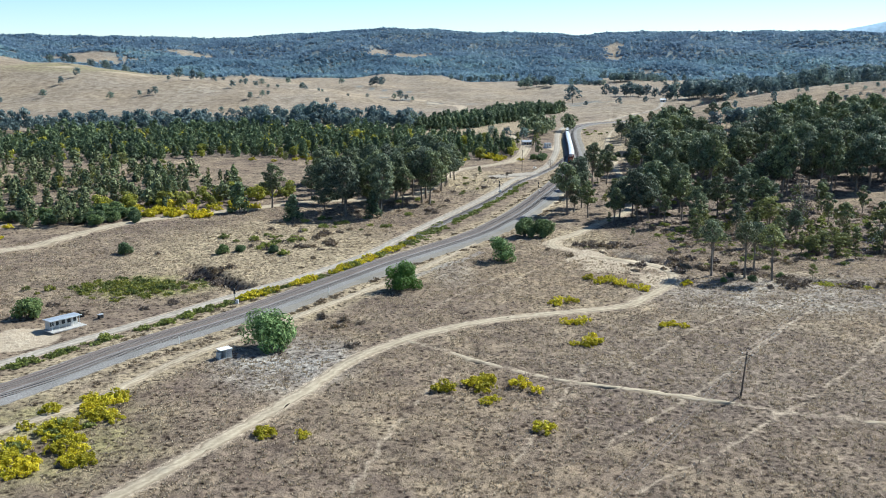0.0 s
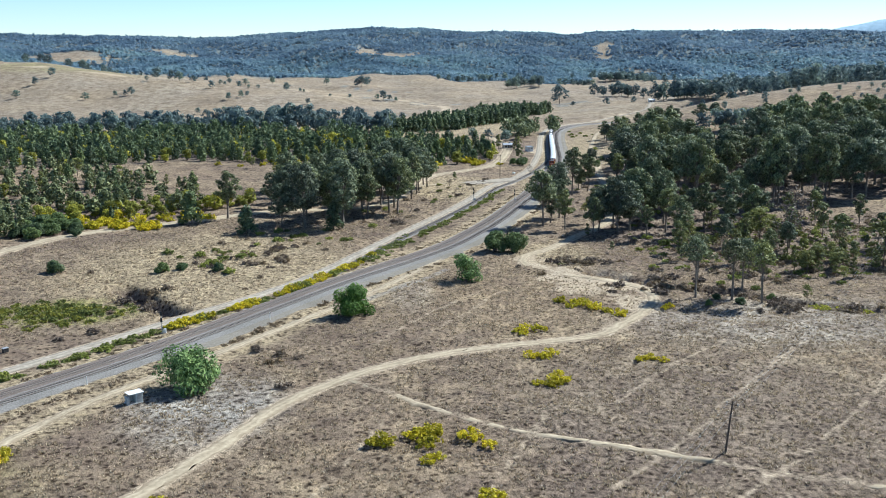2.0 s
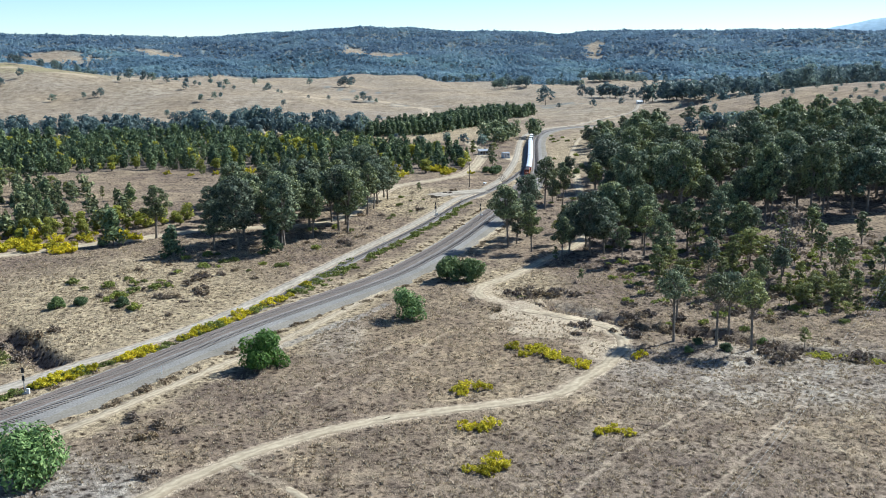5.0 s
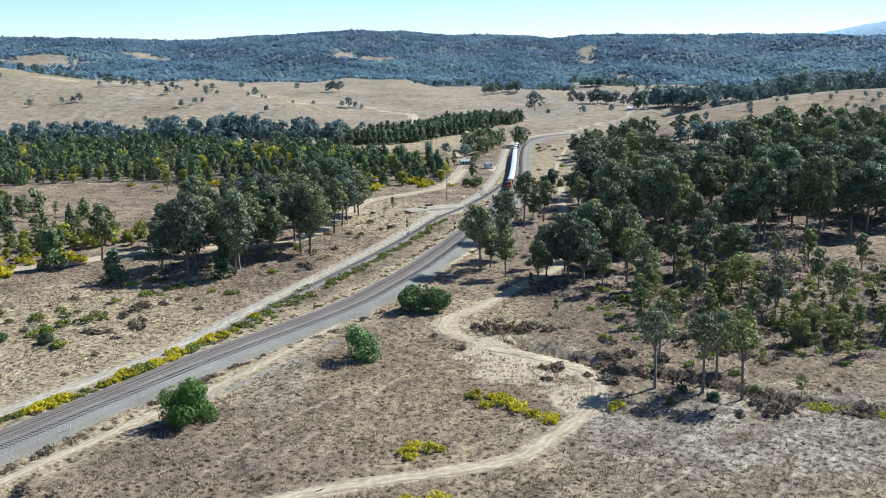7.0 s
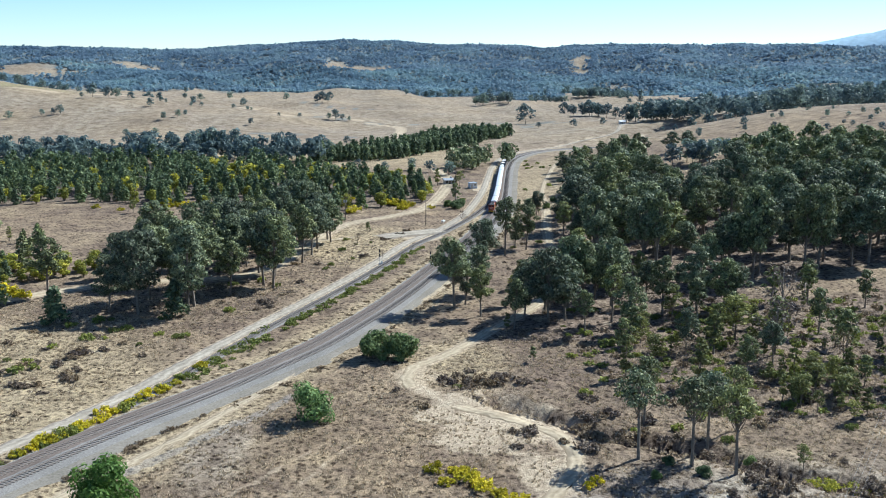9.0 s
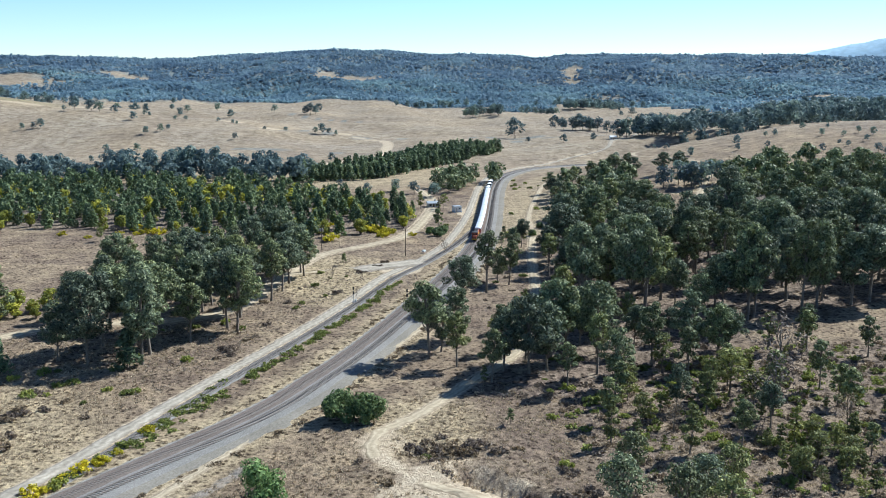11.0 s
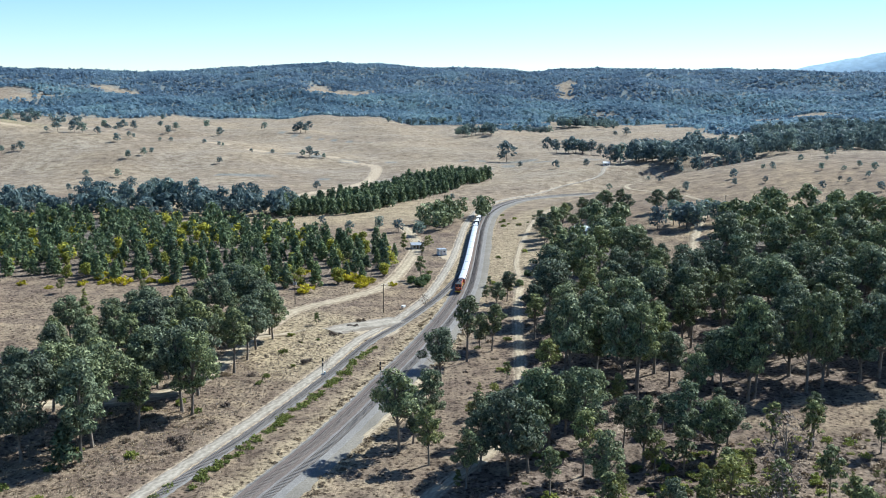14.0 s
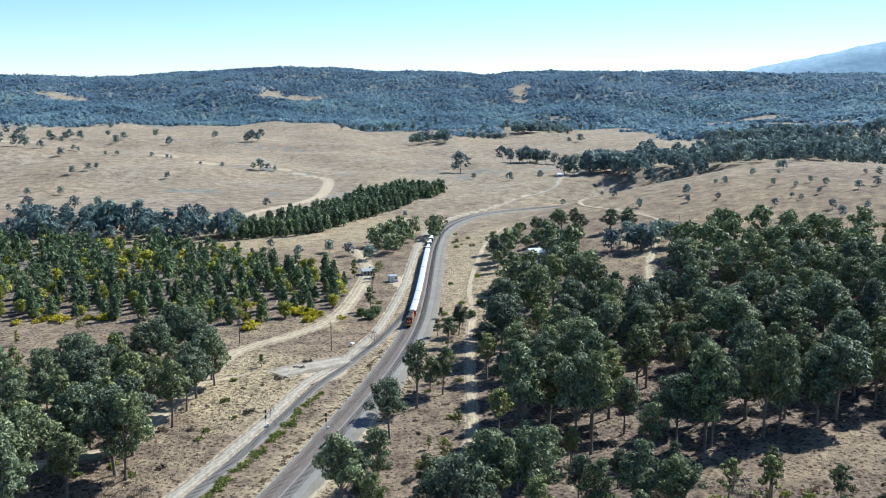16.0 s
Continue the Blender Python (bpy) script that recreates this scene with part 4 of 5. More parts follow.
for cx, cy, sx, sy, n, lo, hi in ((171, 1723, 16, 14, 16, .9, 1.5), (283, 1828, 22, 10, 16, .6, 1.0), (355, 1940, 16, 14, 18, .9, 1.3), (395, 1960, 18, 16, 20, .9, 1.3), (440, 2040, 22, 24, 16, .9, 1.4), (260, 1309, 13, 9, 12, .8, 1.5), (-540, 1480, 40, 40, 12, .7, 1.2),
                                  (400, 2060, 70, 25, 20, .8, 1.3), (90, 2124, 45, 14, 22, .8, 1.2), (300, 730, 45, 60, 14, .25, .5), (370, 760, 60, 60, 22, .25, .55), (330, 850, 60, 30, 8, .2, .4), (212, 690, 8, 8, 8, .8, 1.1), (290, 1140, 14, 14, 12, 1.0, 1.7), (318, 1100, 14, 14, 10, 1.0, 1.6),
                                  (-120, 900, 90, 40, 10, .3, .6), (-330, 930, 100, 40, 16, .4, .8), (0, 760, 35, 20, 5, .4, .7), (60, 730, 6, 8, 3, .5, .7), (-800, 1300, 200, 90, 40, .6, 1.1), (-650, 1900, 200, 80, 60, .8, 1.2), (330, 1150, 90, 60, 8, .3, .8)):
    for _ in range(n):
        lone.append((cx + r.normal() * sx, cy + r.normal() * sy, r.uniform(lo, hi)))
lone = [p for p in lone if away(np.array([p[0]]), np.array([p[1]]), MAIN[::5])[0] > 10]
lone_gums = [plant("paddock_tree", gum_shape(220 + s, 14, 12, 0.15, 9, 300, 1.6), M_HAZEGUM, "lone dark gum standing in dry hill pasture", "tree", "paddock trees on the hills") for s in range(4)]
lone.sort(key=lambda p: math.hypot(p[0], p[1]))
for k, (x, y, s) in enumerate(lone[:290]):
    put(lone_gums[k % 4], x, y, s)
woods("paddock_wood", [p[:2] for p in lone[290:]], gum_far, M_HAZEGUM, "far clumps of gums on the flats, tinted with painted haze", 0.8, 1.3, 93)

# the forest over the far hills; its distance haze is in the leaf colours
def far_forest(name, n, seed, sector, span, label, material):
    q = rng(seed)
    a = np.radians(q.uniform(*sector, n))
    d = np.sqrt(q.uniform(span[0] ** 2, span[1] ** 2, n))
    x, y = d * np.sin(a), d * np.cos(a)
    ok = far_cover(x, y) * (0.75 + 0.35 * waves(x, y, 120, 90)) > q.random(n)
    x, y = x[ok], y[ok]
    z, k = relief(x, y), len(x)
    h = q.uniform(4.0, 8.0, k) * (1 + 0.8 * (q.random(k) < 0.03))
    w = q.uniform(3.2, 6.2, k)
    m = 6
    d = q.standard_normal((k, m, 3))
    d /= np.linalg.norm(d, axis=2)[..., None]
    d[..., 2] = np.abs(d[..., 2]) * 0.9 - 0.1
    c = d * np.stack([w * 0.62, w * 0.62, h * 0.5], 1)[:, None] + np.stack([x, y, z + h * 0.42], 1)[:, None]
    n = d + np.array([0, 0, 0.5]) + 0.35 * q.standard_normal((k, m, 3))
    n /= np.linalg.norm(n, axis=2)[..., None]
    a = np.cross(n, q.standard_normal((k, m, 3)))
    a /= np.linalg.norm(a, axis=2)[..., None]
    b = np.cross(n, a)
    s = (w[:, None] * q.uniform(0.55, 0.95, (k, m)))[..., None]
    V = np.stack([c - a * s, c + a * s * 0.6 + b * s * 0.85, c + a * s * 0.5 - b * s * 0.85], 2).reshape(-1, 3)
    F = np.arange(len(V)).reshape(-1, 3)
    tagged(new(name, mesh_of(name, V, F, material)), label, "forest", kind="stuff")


far_forest("hill_forest", 80000, 91, (-32, 33), (1500, 2750), "gum forest on the lower hills, tinted with painted haze", M_FAR)
far_forest("hill_forest", 56000, 92, (-32, 33), (2750, 3620), "gum forest up to the skyline ridge, paled by painted haze", M_RIDGE)


# ---- bushes and shrubs ----
BUSHES = "bushes beside the railway"
b1 = plant("pepper_tree", bush_shape(301, 8.8, 15.0, 4200, 0.62), M_BUSH, "round feathery green pepper tree beside a small hut", "tree", BUSHES)
put(b1, -41, 216, 1.0, 20)
b2 = plant("bush", bush_shape(302, 9.5, 11.5, 3600, 0.6), leaf("bright_bush_leaves", (0.06, 0.125, 0.025), (0.12, 0.22, 0.045), (0.20, 0.31, 0.07), 0.35), "dense bright green round bush on grey earth", "bush", BUSHES)
put(b2, -11.5, 270, 1.0, 60)
b3 = plant("pepper_tree", bush_shape(303, 9.5, 10.5, 2300, 0.6), M_BUSH, "pale green open-crowned tree above a grey bank", "tree", BUSHES)
put(b3, 19.5, 308, 1.0, 100)
b4 = plant("bush", bush_shape(304, 8.5, 9.5, 2600, 0.62), leaf("dark_bush_leaves", (0.065, 0.10, 0.045), (0.12, 0.17, 0.075), (0.19, 0.25, 0.11), 0.35), "dark green spreading bush at the track's edge", "bush", BUSHES)
put(b4, 30.5, 350, 1.25, 10, 0.85)
put(b4, 37, 348, 1.2, 130, 0.85)
for x, y, s in ((-108, 240, .95), (-109, 319, .7), (-75, 319, .6), (-70, 322, .45), (-58, 321, .5), (-124, 378, .5), (63, 598, .7), (60, 591, .75), (57, 597, .6), (112, 612, .5), (106, 590, .55)):
    put(b4, x, y, s)
spots = scatter([(-165, 372), (-140, 372), (-120, 385), (-135, 405), (-165, 400), (-185, 385)], 5.5, 310)
for x, y in spots:
    put(b4, x, y, r.uniform(0.55, 0.85), wide=1.2)

wattles = [plant("wattle_shrub", low_shape(320 + s, 2.2, 4.6, 560, 0.42), M_WATTLE, "low shrub covered in yellow wattle bloom", "shrub", "yellow wattle shrubs", "stem", "foliage") for s in range(3)]
greens = [plant("shrub", low_shape(330 + s, 1.8, 4.0, 340, 0.48), M_SCRUB, "low green weedy shrub in dry grass", "shrub", "low green shrubs", "stem", "foliage") for s in range(3)]
browns = [plant("dry_shrub", low_shape(340 + s, 1.4, 3.4, 340, 0.42), M_DRYSCRUB, "low leafless brown shrub in dry grass", "shrub", "dry brown shrubs", "stem", "twig_crown") for s in range(3)]
for cx, cy, sx, sy, n in ((-66, 176, 4, 5, 19), (-70, 162, 4, 5, 15), (-73, 150, 4, 4, 10), (-64, 154, 4, 3, 6), (32, 218, 3, 2, 5), (35, 234, 3, 1.5, 3), (33, 253, 2, 2, 4), (50, 280, 4, 2, 6), (8, 190, 2, 2.5, 4), (2, 187, 1, 1, 2), (15, 187, 3, 2, 3), (19, 165, .8, .8, 1), (-27, 163, 4, 1.5, 4),
                          (59, 233, 2, 1.5, 3), (57, 272, 1, 3, 3), (71, 277, 1.2, 1.2, 2), (9, 180, 1.5, 1, 2), (-110, 395, 10, 6, 14), (-128, 412, 10, 6, 10), (-90, 418, 8, 5, 8), (-60, 590, 40, 14, 22), (35, 592, 4, 4, 5), (30, 600, 5, 5, 5), (-180, 350, 14, 8, 12)):
    for _ in range(n):
        put(wattles[int(r.integers(0, 3))], cx + r.normal() * sx, cy + r.normal() * sy, r.uniform(0.5, 1.15) * (1.6 if cy > 380 else 1))
weed = [low_shape(370 + s, 1.5, 3.6, 95, 0.66) for s in range(4)]


def along(line, lo, hi, offset, n, jitter, seed):
    """Places strewn along a line, off to its right."""
    q = rng(seed)
    i = q.integers(lo, min(hi, len(line) - 1), n)
    return [tuple(v) for v in line[i] + side(line)[i] * (offset + q.normal(0, jitter, n))[:, None] + q.normal(0, 0.6, (n, 2))]


mid = ROAD + side(ROAD) * 5.2
for k in range(75):
    i = int(r.uniform(112, 168)) if k < 55 else int(r.uniform(70, 112))
    p = mid[i] + r.normal(size=2) * 0.6
    put((wattles if k < 40 else greens)[int(r.integers(0, 3))], p[0], p[1], r.uniform(0.5, 1.0))
woods("weeds", along(ROAD, 75, 180, 5.0, 150, 0.6, 371) + along(SIDING, 160, 245, 3.6, 150, 0.6, 372), weed, M_SCRUB, "green weeds growing along the siding", 0.35, 0.85, 373, "weeds")
woods("weeds", along(MAIN, 90, 290, 10.2, 260, 0.5, 374) + along(MAIN, 110, 300, -7.4, 160, 0.4, 375), weed, M_DRYSCRUB, "dry brown weeds along the ballast edges", 0.25, 0.6, 376, "weeds")
q = rng(377)
woods("weeds", [(-88 + q.normal() * 9, 273 + q.normal() * 5.5) for _ in range(80)], weed, M_SCRUB, "spreading green weeds on a damp flat", 0.5, 1.1, 378, "weeds")
woods("weeds", [(-92 + q.normal() * 9, 271 + q.normal() * 5.5) for _ in range(100)], weed, M_YGREEN, "yellow-green weeds on a damp flat", 0.5, 1.0, 379, "weeds")
for cx, cy, sx, sy, n in ((-75, 160, 8, 8, 12), (-62, 340, 14, 14, 14), (-40, 370, 12, 10, 14), (115, 330, 25, 18, 30), (138, 365, 25, 16, 26), (95, 600, 8, 40, 14), (118, 790, 12, 18, 16)):
    for _ in range(n):
        x, y = cx + r.normal() * sx, cy + r.normal() * sy
        if clear_of(np.array([x]), np.array([y]))[0]:
            put(greens[int(r.integers(0, 3))], x, y, r.uniform(0.5, 1.2))
for cx, cy, sx, sy, n in ((-55, 345, 18, 16, 40), (-80, 250, 16, 6, 18), (52, 322, 8, 5, 14), (75, 300, 10, 6, 12), (100, 312, 20, 8, 20), (0, 395, 6, 18, 20), (30, 500, 6, 20, 10), (110, 280, 20, 8, 10), (-25, 235, 8, 14, 6)):
    for _ in range(n):
        x, y = cx + r.normal() * sx, cy + r.normal() * sy
        if clear_of(np.array([x]), np.array([y]))[0]:
            put(browns[int(r.integers(0, 3))], x, y, r.uniform(0.5, 1.15))
for x, y in scatter([(88, 325), (120, 312), (175, 305), (240, 320), (260, 390), (190, 400), (140, 396), (112, 382), (98, 362), (84, 352)], 5.0, 350, lambda x, y, q: waves(x, y, 24, 351) + q.uniform(-0.5, 0.5, x.shape) > 0.45):
    put(thin_gums[int(r.integers(0, 3))], x, y, r.choice([0.3, 0.45, 0.7, 1.0, 1.35]) * r.uniform(0.85, 1.15))
for x, y, s in ((112, 281, .55), (70, 345, .5), (66, 374, .6), (90, 520, .7), (93, 505, .6), (101, 530, .5), (98, 470, .6), (20, 522, .6), (50, 600, .75), (15, 548, .6), (-64, 386, .8), (82, 410, .6), (80, 430, .8), (86, 455, .7), (104, 470, .9), (83, 500, .7), (88, 560, .9), (100, 575, .8), (112, 560, 1.0), (92, 590, .6), (76, 440, .5), (72, 420, .6), (61, 606, 1.3), (53, 676, 1.2), (66, 677, 1.0), (57, 692, 1.2), (63, 668, .8), (-60, 575, .7), (-35, 570, .8), (-80, 560, .7), (-95, 575, .8), (-20, 575, .6)):
    if clear_of(np.array([x]), np.array([y]))[0]:
        put(thin_gums[k % 3], x, y, s)
    k += 1


for cx, cy, sx, sy, n, lo, hi in ((130, 314, 7, 4, 16, .45, .85), (136, 328, 7, 5, 14, .4, .9), (104, 353, 6, 4, 7, .5, .9), (160, 320, 12, 6, 12, .4, .8), (119, 353, 5, 4, 5, 1.0, 1.5)):
    for k in range(n):
        put(thin_gums[1 + k % 2], cx + r.normal() * sx, cy + r.normal() * sy, r.uniform(lo, hi), wide=r.uniform(0.9, 1.3))
for x, y, s in ((93, 279, .35), (88, 284, .3), (103, 283, .32), (84, 278, .28)):
    put(b4, x, y, s)
woods("weeds", [(112 + 12 * k / 40 + q.normal() * 1.0, 275 - 5 * k / 40 + q.normal() * 0.8) for k in range(40)], weed, M_YGREEN, "yellow-green weeds along the floor of the gully", 0.3, 0.7, 386, "weeds")


bare = plant("bare_tree", gum_shape(360, 13, 11, 0.18, 26, 420, 0.5), M_DRYSCRUB, "grey half-dead tree with sparse brown twigs", "tree", "half-dead trees at the wood's edge", bark=M_BARK)
for x, y, s in ((131, 347, 1.2), (141, 369, 1.5), (145, 339, .7), (106, 340, .6), (62, 548, .5), (17, 500, .35), (28, 470, .3)):
    put(bare, x, y, s)
for cx, cy, sx, sy, n in ((84, 296, 9, 3, 9), (122, 273, 16, 3, 9), (-70, 287, 4, 5, 6), (56, 331, 6, 4, 8)):
    for _ in range(n):
        put(browns[int(r.integers(0, 3))], cx + r.normal() * sx, cy + r.normal() * sy, r.uniform(0.7, 1.4))


for cx, cy, sx, sy, n in ((85, 470, 9, 50, 30), (100, 420, 14, 30, 24), (130, 390, 30, 14, 24), (-15, 420, 14, 18, 20), (10, 470, 8, 25, 18)):
    for _ in range(n):
        x, y = cx + r.normal() * sx, cy + r.normal() * sy
        if clear_of(np.array([x]), np.array([y]))[0]:
            put((browns if r.random() < 0.6 else greens)[int(r.integers(0, 3))], x, y, r.uniform(0.4, 1.0))


belt = scatter(SCRUB_BELT, 2.6, 380, lambda x, y, q: clear_of(x, y) & (waves(x, y, 16, 381) + q.uniform(-0.4, 0.4, x.shape) > -0.1))
woods("undergrowth", belt[::2], weed, M_SCRUB, "low green undergrowth at the edge of the woodland", 0.35, 1.0, 382, "undergrowth")
woods("undergrowth", belt[1::2], weed, M_DRYSCRUB, "low dry brown undergrowth at the edge of the woodland", 0.35, 1.0, 383, "undergrowth")
under = scatter(RIGHT_WOOD, 6.0, 384, lambda x, y, q: clear_of(x, y) & (y < 560) & (x < 190) & (q.random(x.shape) < 0.6))
woods("undergrowth", under, weed, M_DRYSCRUB, "fallen twigs and brown scrub under the gums", 0.4, 1.1, 385, "undergrowth")


# ---- grass tufts over the near paddocks ----
def tufts(name, poly, n, seed, hi, label, density=None):
    q = rng(seed)
    px, py = [p[0] for p in poly], [p[1] for p in poly]
    x, y = q.uniform(min(px), max(px), n), q.uniform(min(py), max(py), n)
    ok = inside(x, y, poly) & clear_of(x, y) & (away(x, y, TRAIL) > 1.4)
    for w in PATHS:
        ok &= away(x, y, w[::3]) > 0.6
    ok &= waves(x, y, 7, seed) + 0.8 * waves(x, y, 30, seed + 1) + q.uniform(-0.7, 0.7, n) > -0.3
    x, y = x[ok], y[ok]
    k = len(x)
    ix, iy = np.searchsorted(GX, x) - 1, np.searchsorted(GY, y) - 1
    z = Z[iy, ix]
    V = []
    for j in range(6):
        a = j * 1.047 + q.uniform(0, 1.0, k)
        h, out, w = hi * q.uniform(0.4, 1.1, k), hi * q.uniform(0.5, 1.5, k), hi * q.uniform(0.25, 0.55, k)
        ca, sa = np.cos(a), np.sin(a)
        bx, by = x + ca * out * 0.35, y + sa * out * 0.35
        V += [np.stack([bx - sa * w, by + ca * w, z - 0.1], 1), np.stack([bx + sa * w, by - ca * w, z - 0.1], 1), np.stack([x + ca * out, y + sa * out, z + h], 1)]
    V = np.stack(V, 1).reshape(-1, 3)
    F = np.arange(len(V)).reshape(-1, 3)
    tagged(new(name, mesh_of(name, V, F.reshape(-1, 3), M_TUFT)), label, "grass", kind="stuff")


tufts("grass", [(-60, 125), (150, 125), (170, 250), (160, 330), (60, 380), (10, 320), (-30, 240), (-75, 175)], 84000, 400, 0.36, "grey-brown dry grass tussocks over the open paddock")
tufts("grass", [(0, 125), (150, 125), (170, 250), (150, 285), (60, 250), (10, 200)], 5000, 406, 0.5, "larger grey tussocks with dark hollows between them")
tufts("grass", [(-140, 225), (-60, 262), (-5, 370), (5, 420), (-30, 440), (-100, 400), (-160, 330)], 30000, 402, 0.38, "straw-coloured dry grass between siding and trees")
tufts("grass", [(-5, 345), (45, 480), (60, 535), (30, 520), (0, 480), (-20, 440), (-30, 400)], 9000, 404, 0.38, "straw-coloured grass on the cutting's bank")

# ---- train ----
RED, CREAM = plain("maroon_coach_paint", (0.19, 0.022, 0.02), 0.4, 0, 0.6, 0.2), plain("cream_lining", (0.55, 0.48, 0.36), 0.5)
ROOF = plain("silver_roof_paint", (0.62, 0.64, 0.67), 0.45, 0.2, 0.5, 0.15)
BLACK = plain("black_underframe", (0.025, 0.024, 0.024), 0.7)
ORANGE = plain("red_terracotta_engine_paint", (0.34, 0.07, 0.03), 0.4, 0, 0.6, 0.2)
YELLOW = plain("yellow_warning_paint", (0.55, 0.36, 0.03), 0.5)
BLUE = plain("dark_blue_engine_paint", (0.03, 0.045, 0.085), 0.4)
GLASS = plain("dark_window_glass", (0.03, 0.04, 0.05), 0.12, 0, 1, 0.1)
WHITE = plain("white_paint", (0.72, 0.72, 0.70), 0.55, 0, 0.8, 0.15)
GREYSTEEL = plain("galvanised_steel", (0.42, 0.44, 0.45), 0.45, 0.6)
CONCRETE = plain("weathered_concrete", (0.42, 0.40, 0.37), 0.9, 0, 1.0, 0.25)
TIMBER = plain("weathered_pole_timber", (0.11, 0.085, 0.065), 0.9, 0, 1.5, 0.35)
TIN = plain("corrugated_roof_iron", (0.50, 0.52, 0.53), 0.4, 0.5, 0.7, 0.2)


def vault(name, material, length, width, z0, rise, edge=0.0):
    """A curved coach roof."""
    n, V, F = 10, [], []
    for xx in (-length / 2, length / 2):
        for k in range(n + 1):
            a = math.pi * k / n
            V.append((xx, -math.cos(a) * width / 2, z0 + rise * math.sin(a) ** 0.8))
    for k in range(n):
        F.append((k, k + 1, n + 2 + k, n + 1 + k))
    F += [tuple(range(n, -1, -1)), tuple(range(n + 1, 2 * n + 2)), (0, n + 1, 2 * n + 1, n)]
    return mesh_of(name, V, F, material)


def bogie(name="bogie"):
    w = [("tube", (x, -0.78, 0.45), (x, 0.78, 0.45), 0.45) for x in (-1.1, 1.1)]
    return solid(name, BLACK, ("box", (0, 0, 0.62), (3.3, 2.1, 0.35)), *w)


def coach():
    thing = tagged(new("railway_carriage", None), "maroon passenger carriage with cream lining and silver roof", "train carriage", "carriages of the train")
    part("body", solid("body", RED, ("box", (0, 0, 2.25), (18.2, 2.9, 2.3)), bevel=0.08), thing)
    part("roof", vault("roof", ROOF, 18.5, 3.0, 3.4, 0.62), thing, "silver curved roof")
    part("underframe", solid("underframe", BLACK, ("box", (0, 0, 0.98), (17.8, 2.6, 0.25)), ("box", (-1.5, 0, 0.65), (4.0, 1.9, 0.5)), ("box", (0, 0, 0.95), (18.9, 0.4, 0.25))), thing)
    bg = bogie()
    for x in (-6.3, 6.3):
        part("bogie", bg, thing, at=pose(x, 0, 0))
    for s in (-1, 1):
        part("lining", solid("lining", CREAM, ("box", (0, s * 1.47, 1.85), (18.0, 0.04, 0.12)), ("box", (0, s * 1.47, 3.2), (18.0, 0.04, 0.1))), thing, "cream line")
    pane = solid("window", GLASS, ("box", (0, 0, 0), (1.25, 0.06, 0.85)))
    for s in (-1, 1):
        for k in range(9):
            part("window", pane, thing, at=pose(-7.4 + 1.85 * k, s * 1.46, 2.55))
    return thing


def engine(paint, trim, label, lid):
    thing = tagged(new("locomotive", None), label, "locomotive", "locomotives of the train")
    part("underframe", solid("underframe", BLACK, ("box", (0, 0, 1.15), (14.8, 2.7, 0.35)), ("box", (0, 0, 0.7), (4.4, 2.2, 0.7))), thing)
    part("hood", solid("hood", paint, ("box", (1.9, 0, 2.45), (9.6, 1.8, 2.3)), ("box", (-6.4, 0, 2.0), (1.7, 1.8, 1.4)), bevel=0.12), thing)
    part("cab", solid("cab", paint, ("box", (-4.3, 0, 2.6), (2.5, 2.75, 2.6)), bevel=0.1), thing)
    part("cab_roof", solid("cab_roof", lid, ("box", (-4.3, 0, 3.95), (2.8, 2.8, 0.14)), bevel=0.04), thing)
    part("hood_roof", solid("hood_roof", lid, ("box", (1.9, 0, 3.64), (9.2, 1.5, 0.1)), ("tube", (4.5, 0, 3.65), (4.5, 0, 3.85), 0.6), ("tube", (0.5, 0, 3.65), (0.5, 0, 3.95), 0.2)), thing)
    for s in (-1, 1):
        part("handrail", solid("handrail", trim, ("box", (1.6, s * 1.3, 2.2), (9.8, 0.05, 0.05)), *[("box", (-3.0 + 1.9 * k, s * 1.3, 1.75), (0.05, 0.05, 0.9)) for k in range(6)]), thing)
        part("stripe", solid("stripe", trim, ("box", (1.9, s * 0.91, 2.2), (9.3, 0.04, 0.18)), ("box", (-4.3, s * 1.385, 2.2), (2.3, 0.04, 0.18))), thing)
        part("cab_window", solid("cab_window", GLASS, ("box", (-4.3, s * 1.385, 3.15), (1.3, 0.05, 0.75))), thing)
    for y in (-0.7, 0.7):
        part("windscreen", solid("windscreen", GLASS, ("box", (-5.57, y, 3.2), (0.05, 0.9, 0.7))), thing)
    part("buffer_beam", solid("buffer_beam", trim, ("box", (-7.45, 0, 1.1), (0.12, 2.6, 0.5))), thing)
    for y in (-0.3, 0.3):
        part("headlight", solid("headlight", WHITE, ("tube", (-7.3, y, 2.45), (-7.2, y, 2.45), 0.14)), thing)
    bg = bogie()
    for x in (-4.9, 4.9):
        part("bogie", bg, thing, at=pose(x, 0, 0))
    return thing


TS = np.concatenate([[0], np.cumsum(np.linalg.norm(np.diff(LEFT_LINE, axis=0), axis=1))])


def on_track(s):
    """The pose of a vehicle whose middle stands s metres along the train's track."""
    x, y = np.interp(s, TS, LEFT_LINE[:, 0]), np.interp(s, TS, LEFT_LINE[:, 1])
    u, v = np.interp(s + 4, TS, LEFT_LINE[:, 0]) - np.interp(s - 4, TS, LEFT_LINE[:, 0]), np.interp(s + 4, TS, LEFT_LINE[:, 1]) - np.interp(s - 4, TS, LEFT_LINE[:, 1])
    return pose(x, y, land_at(x, y) + 0.64, 0, 0, math.degrees(math.atan2(v, u)))


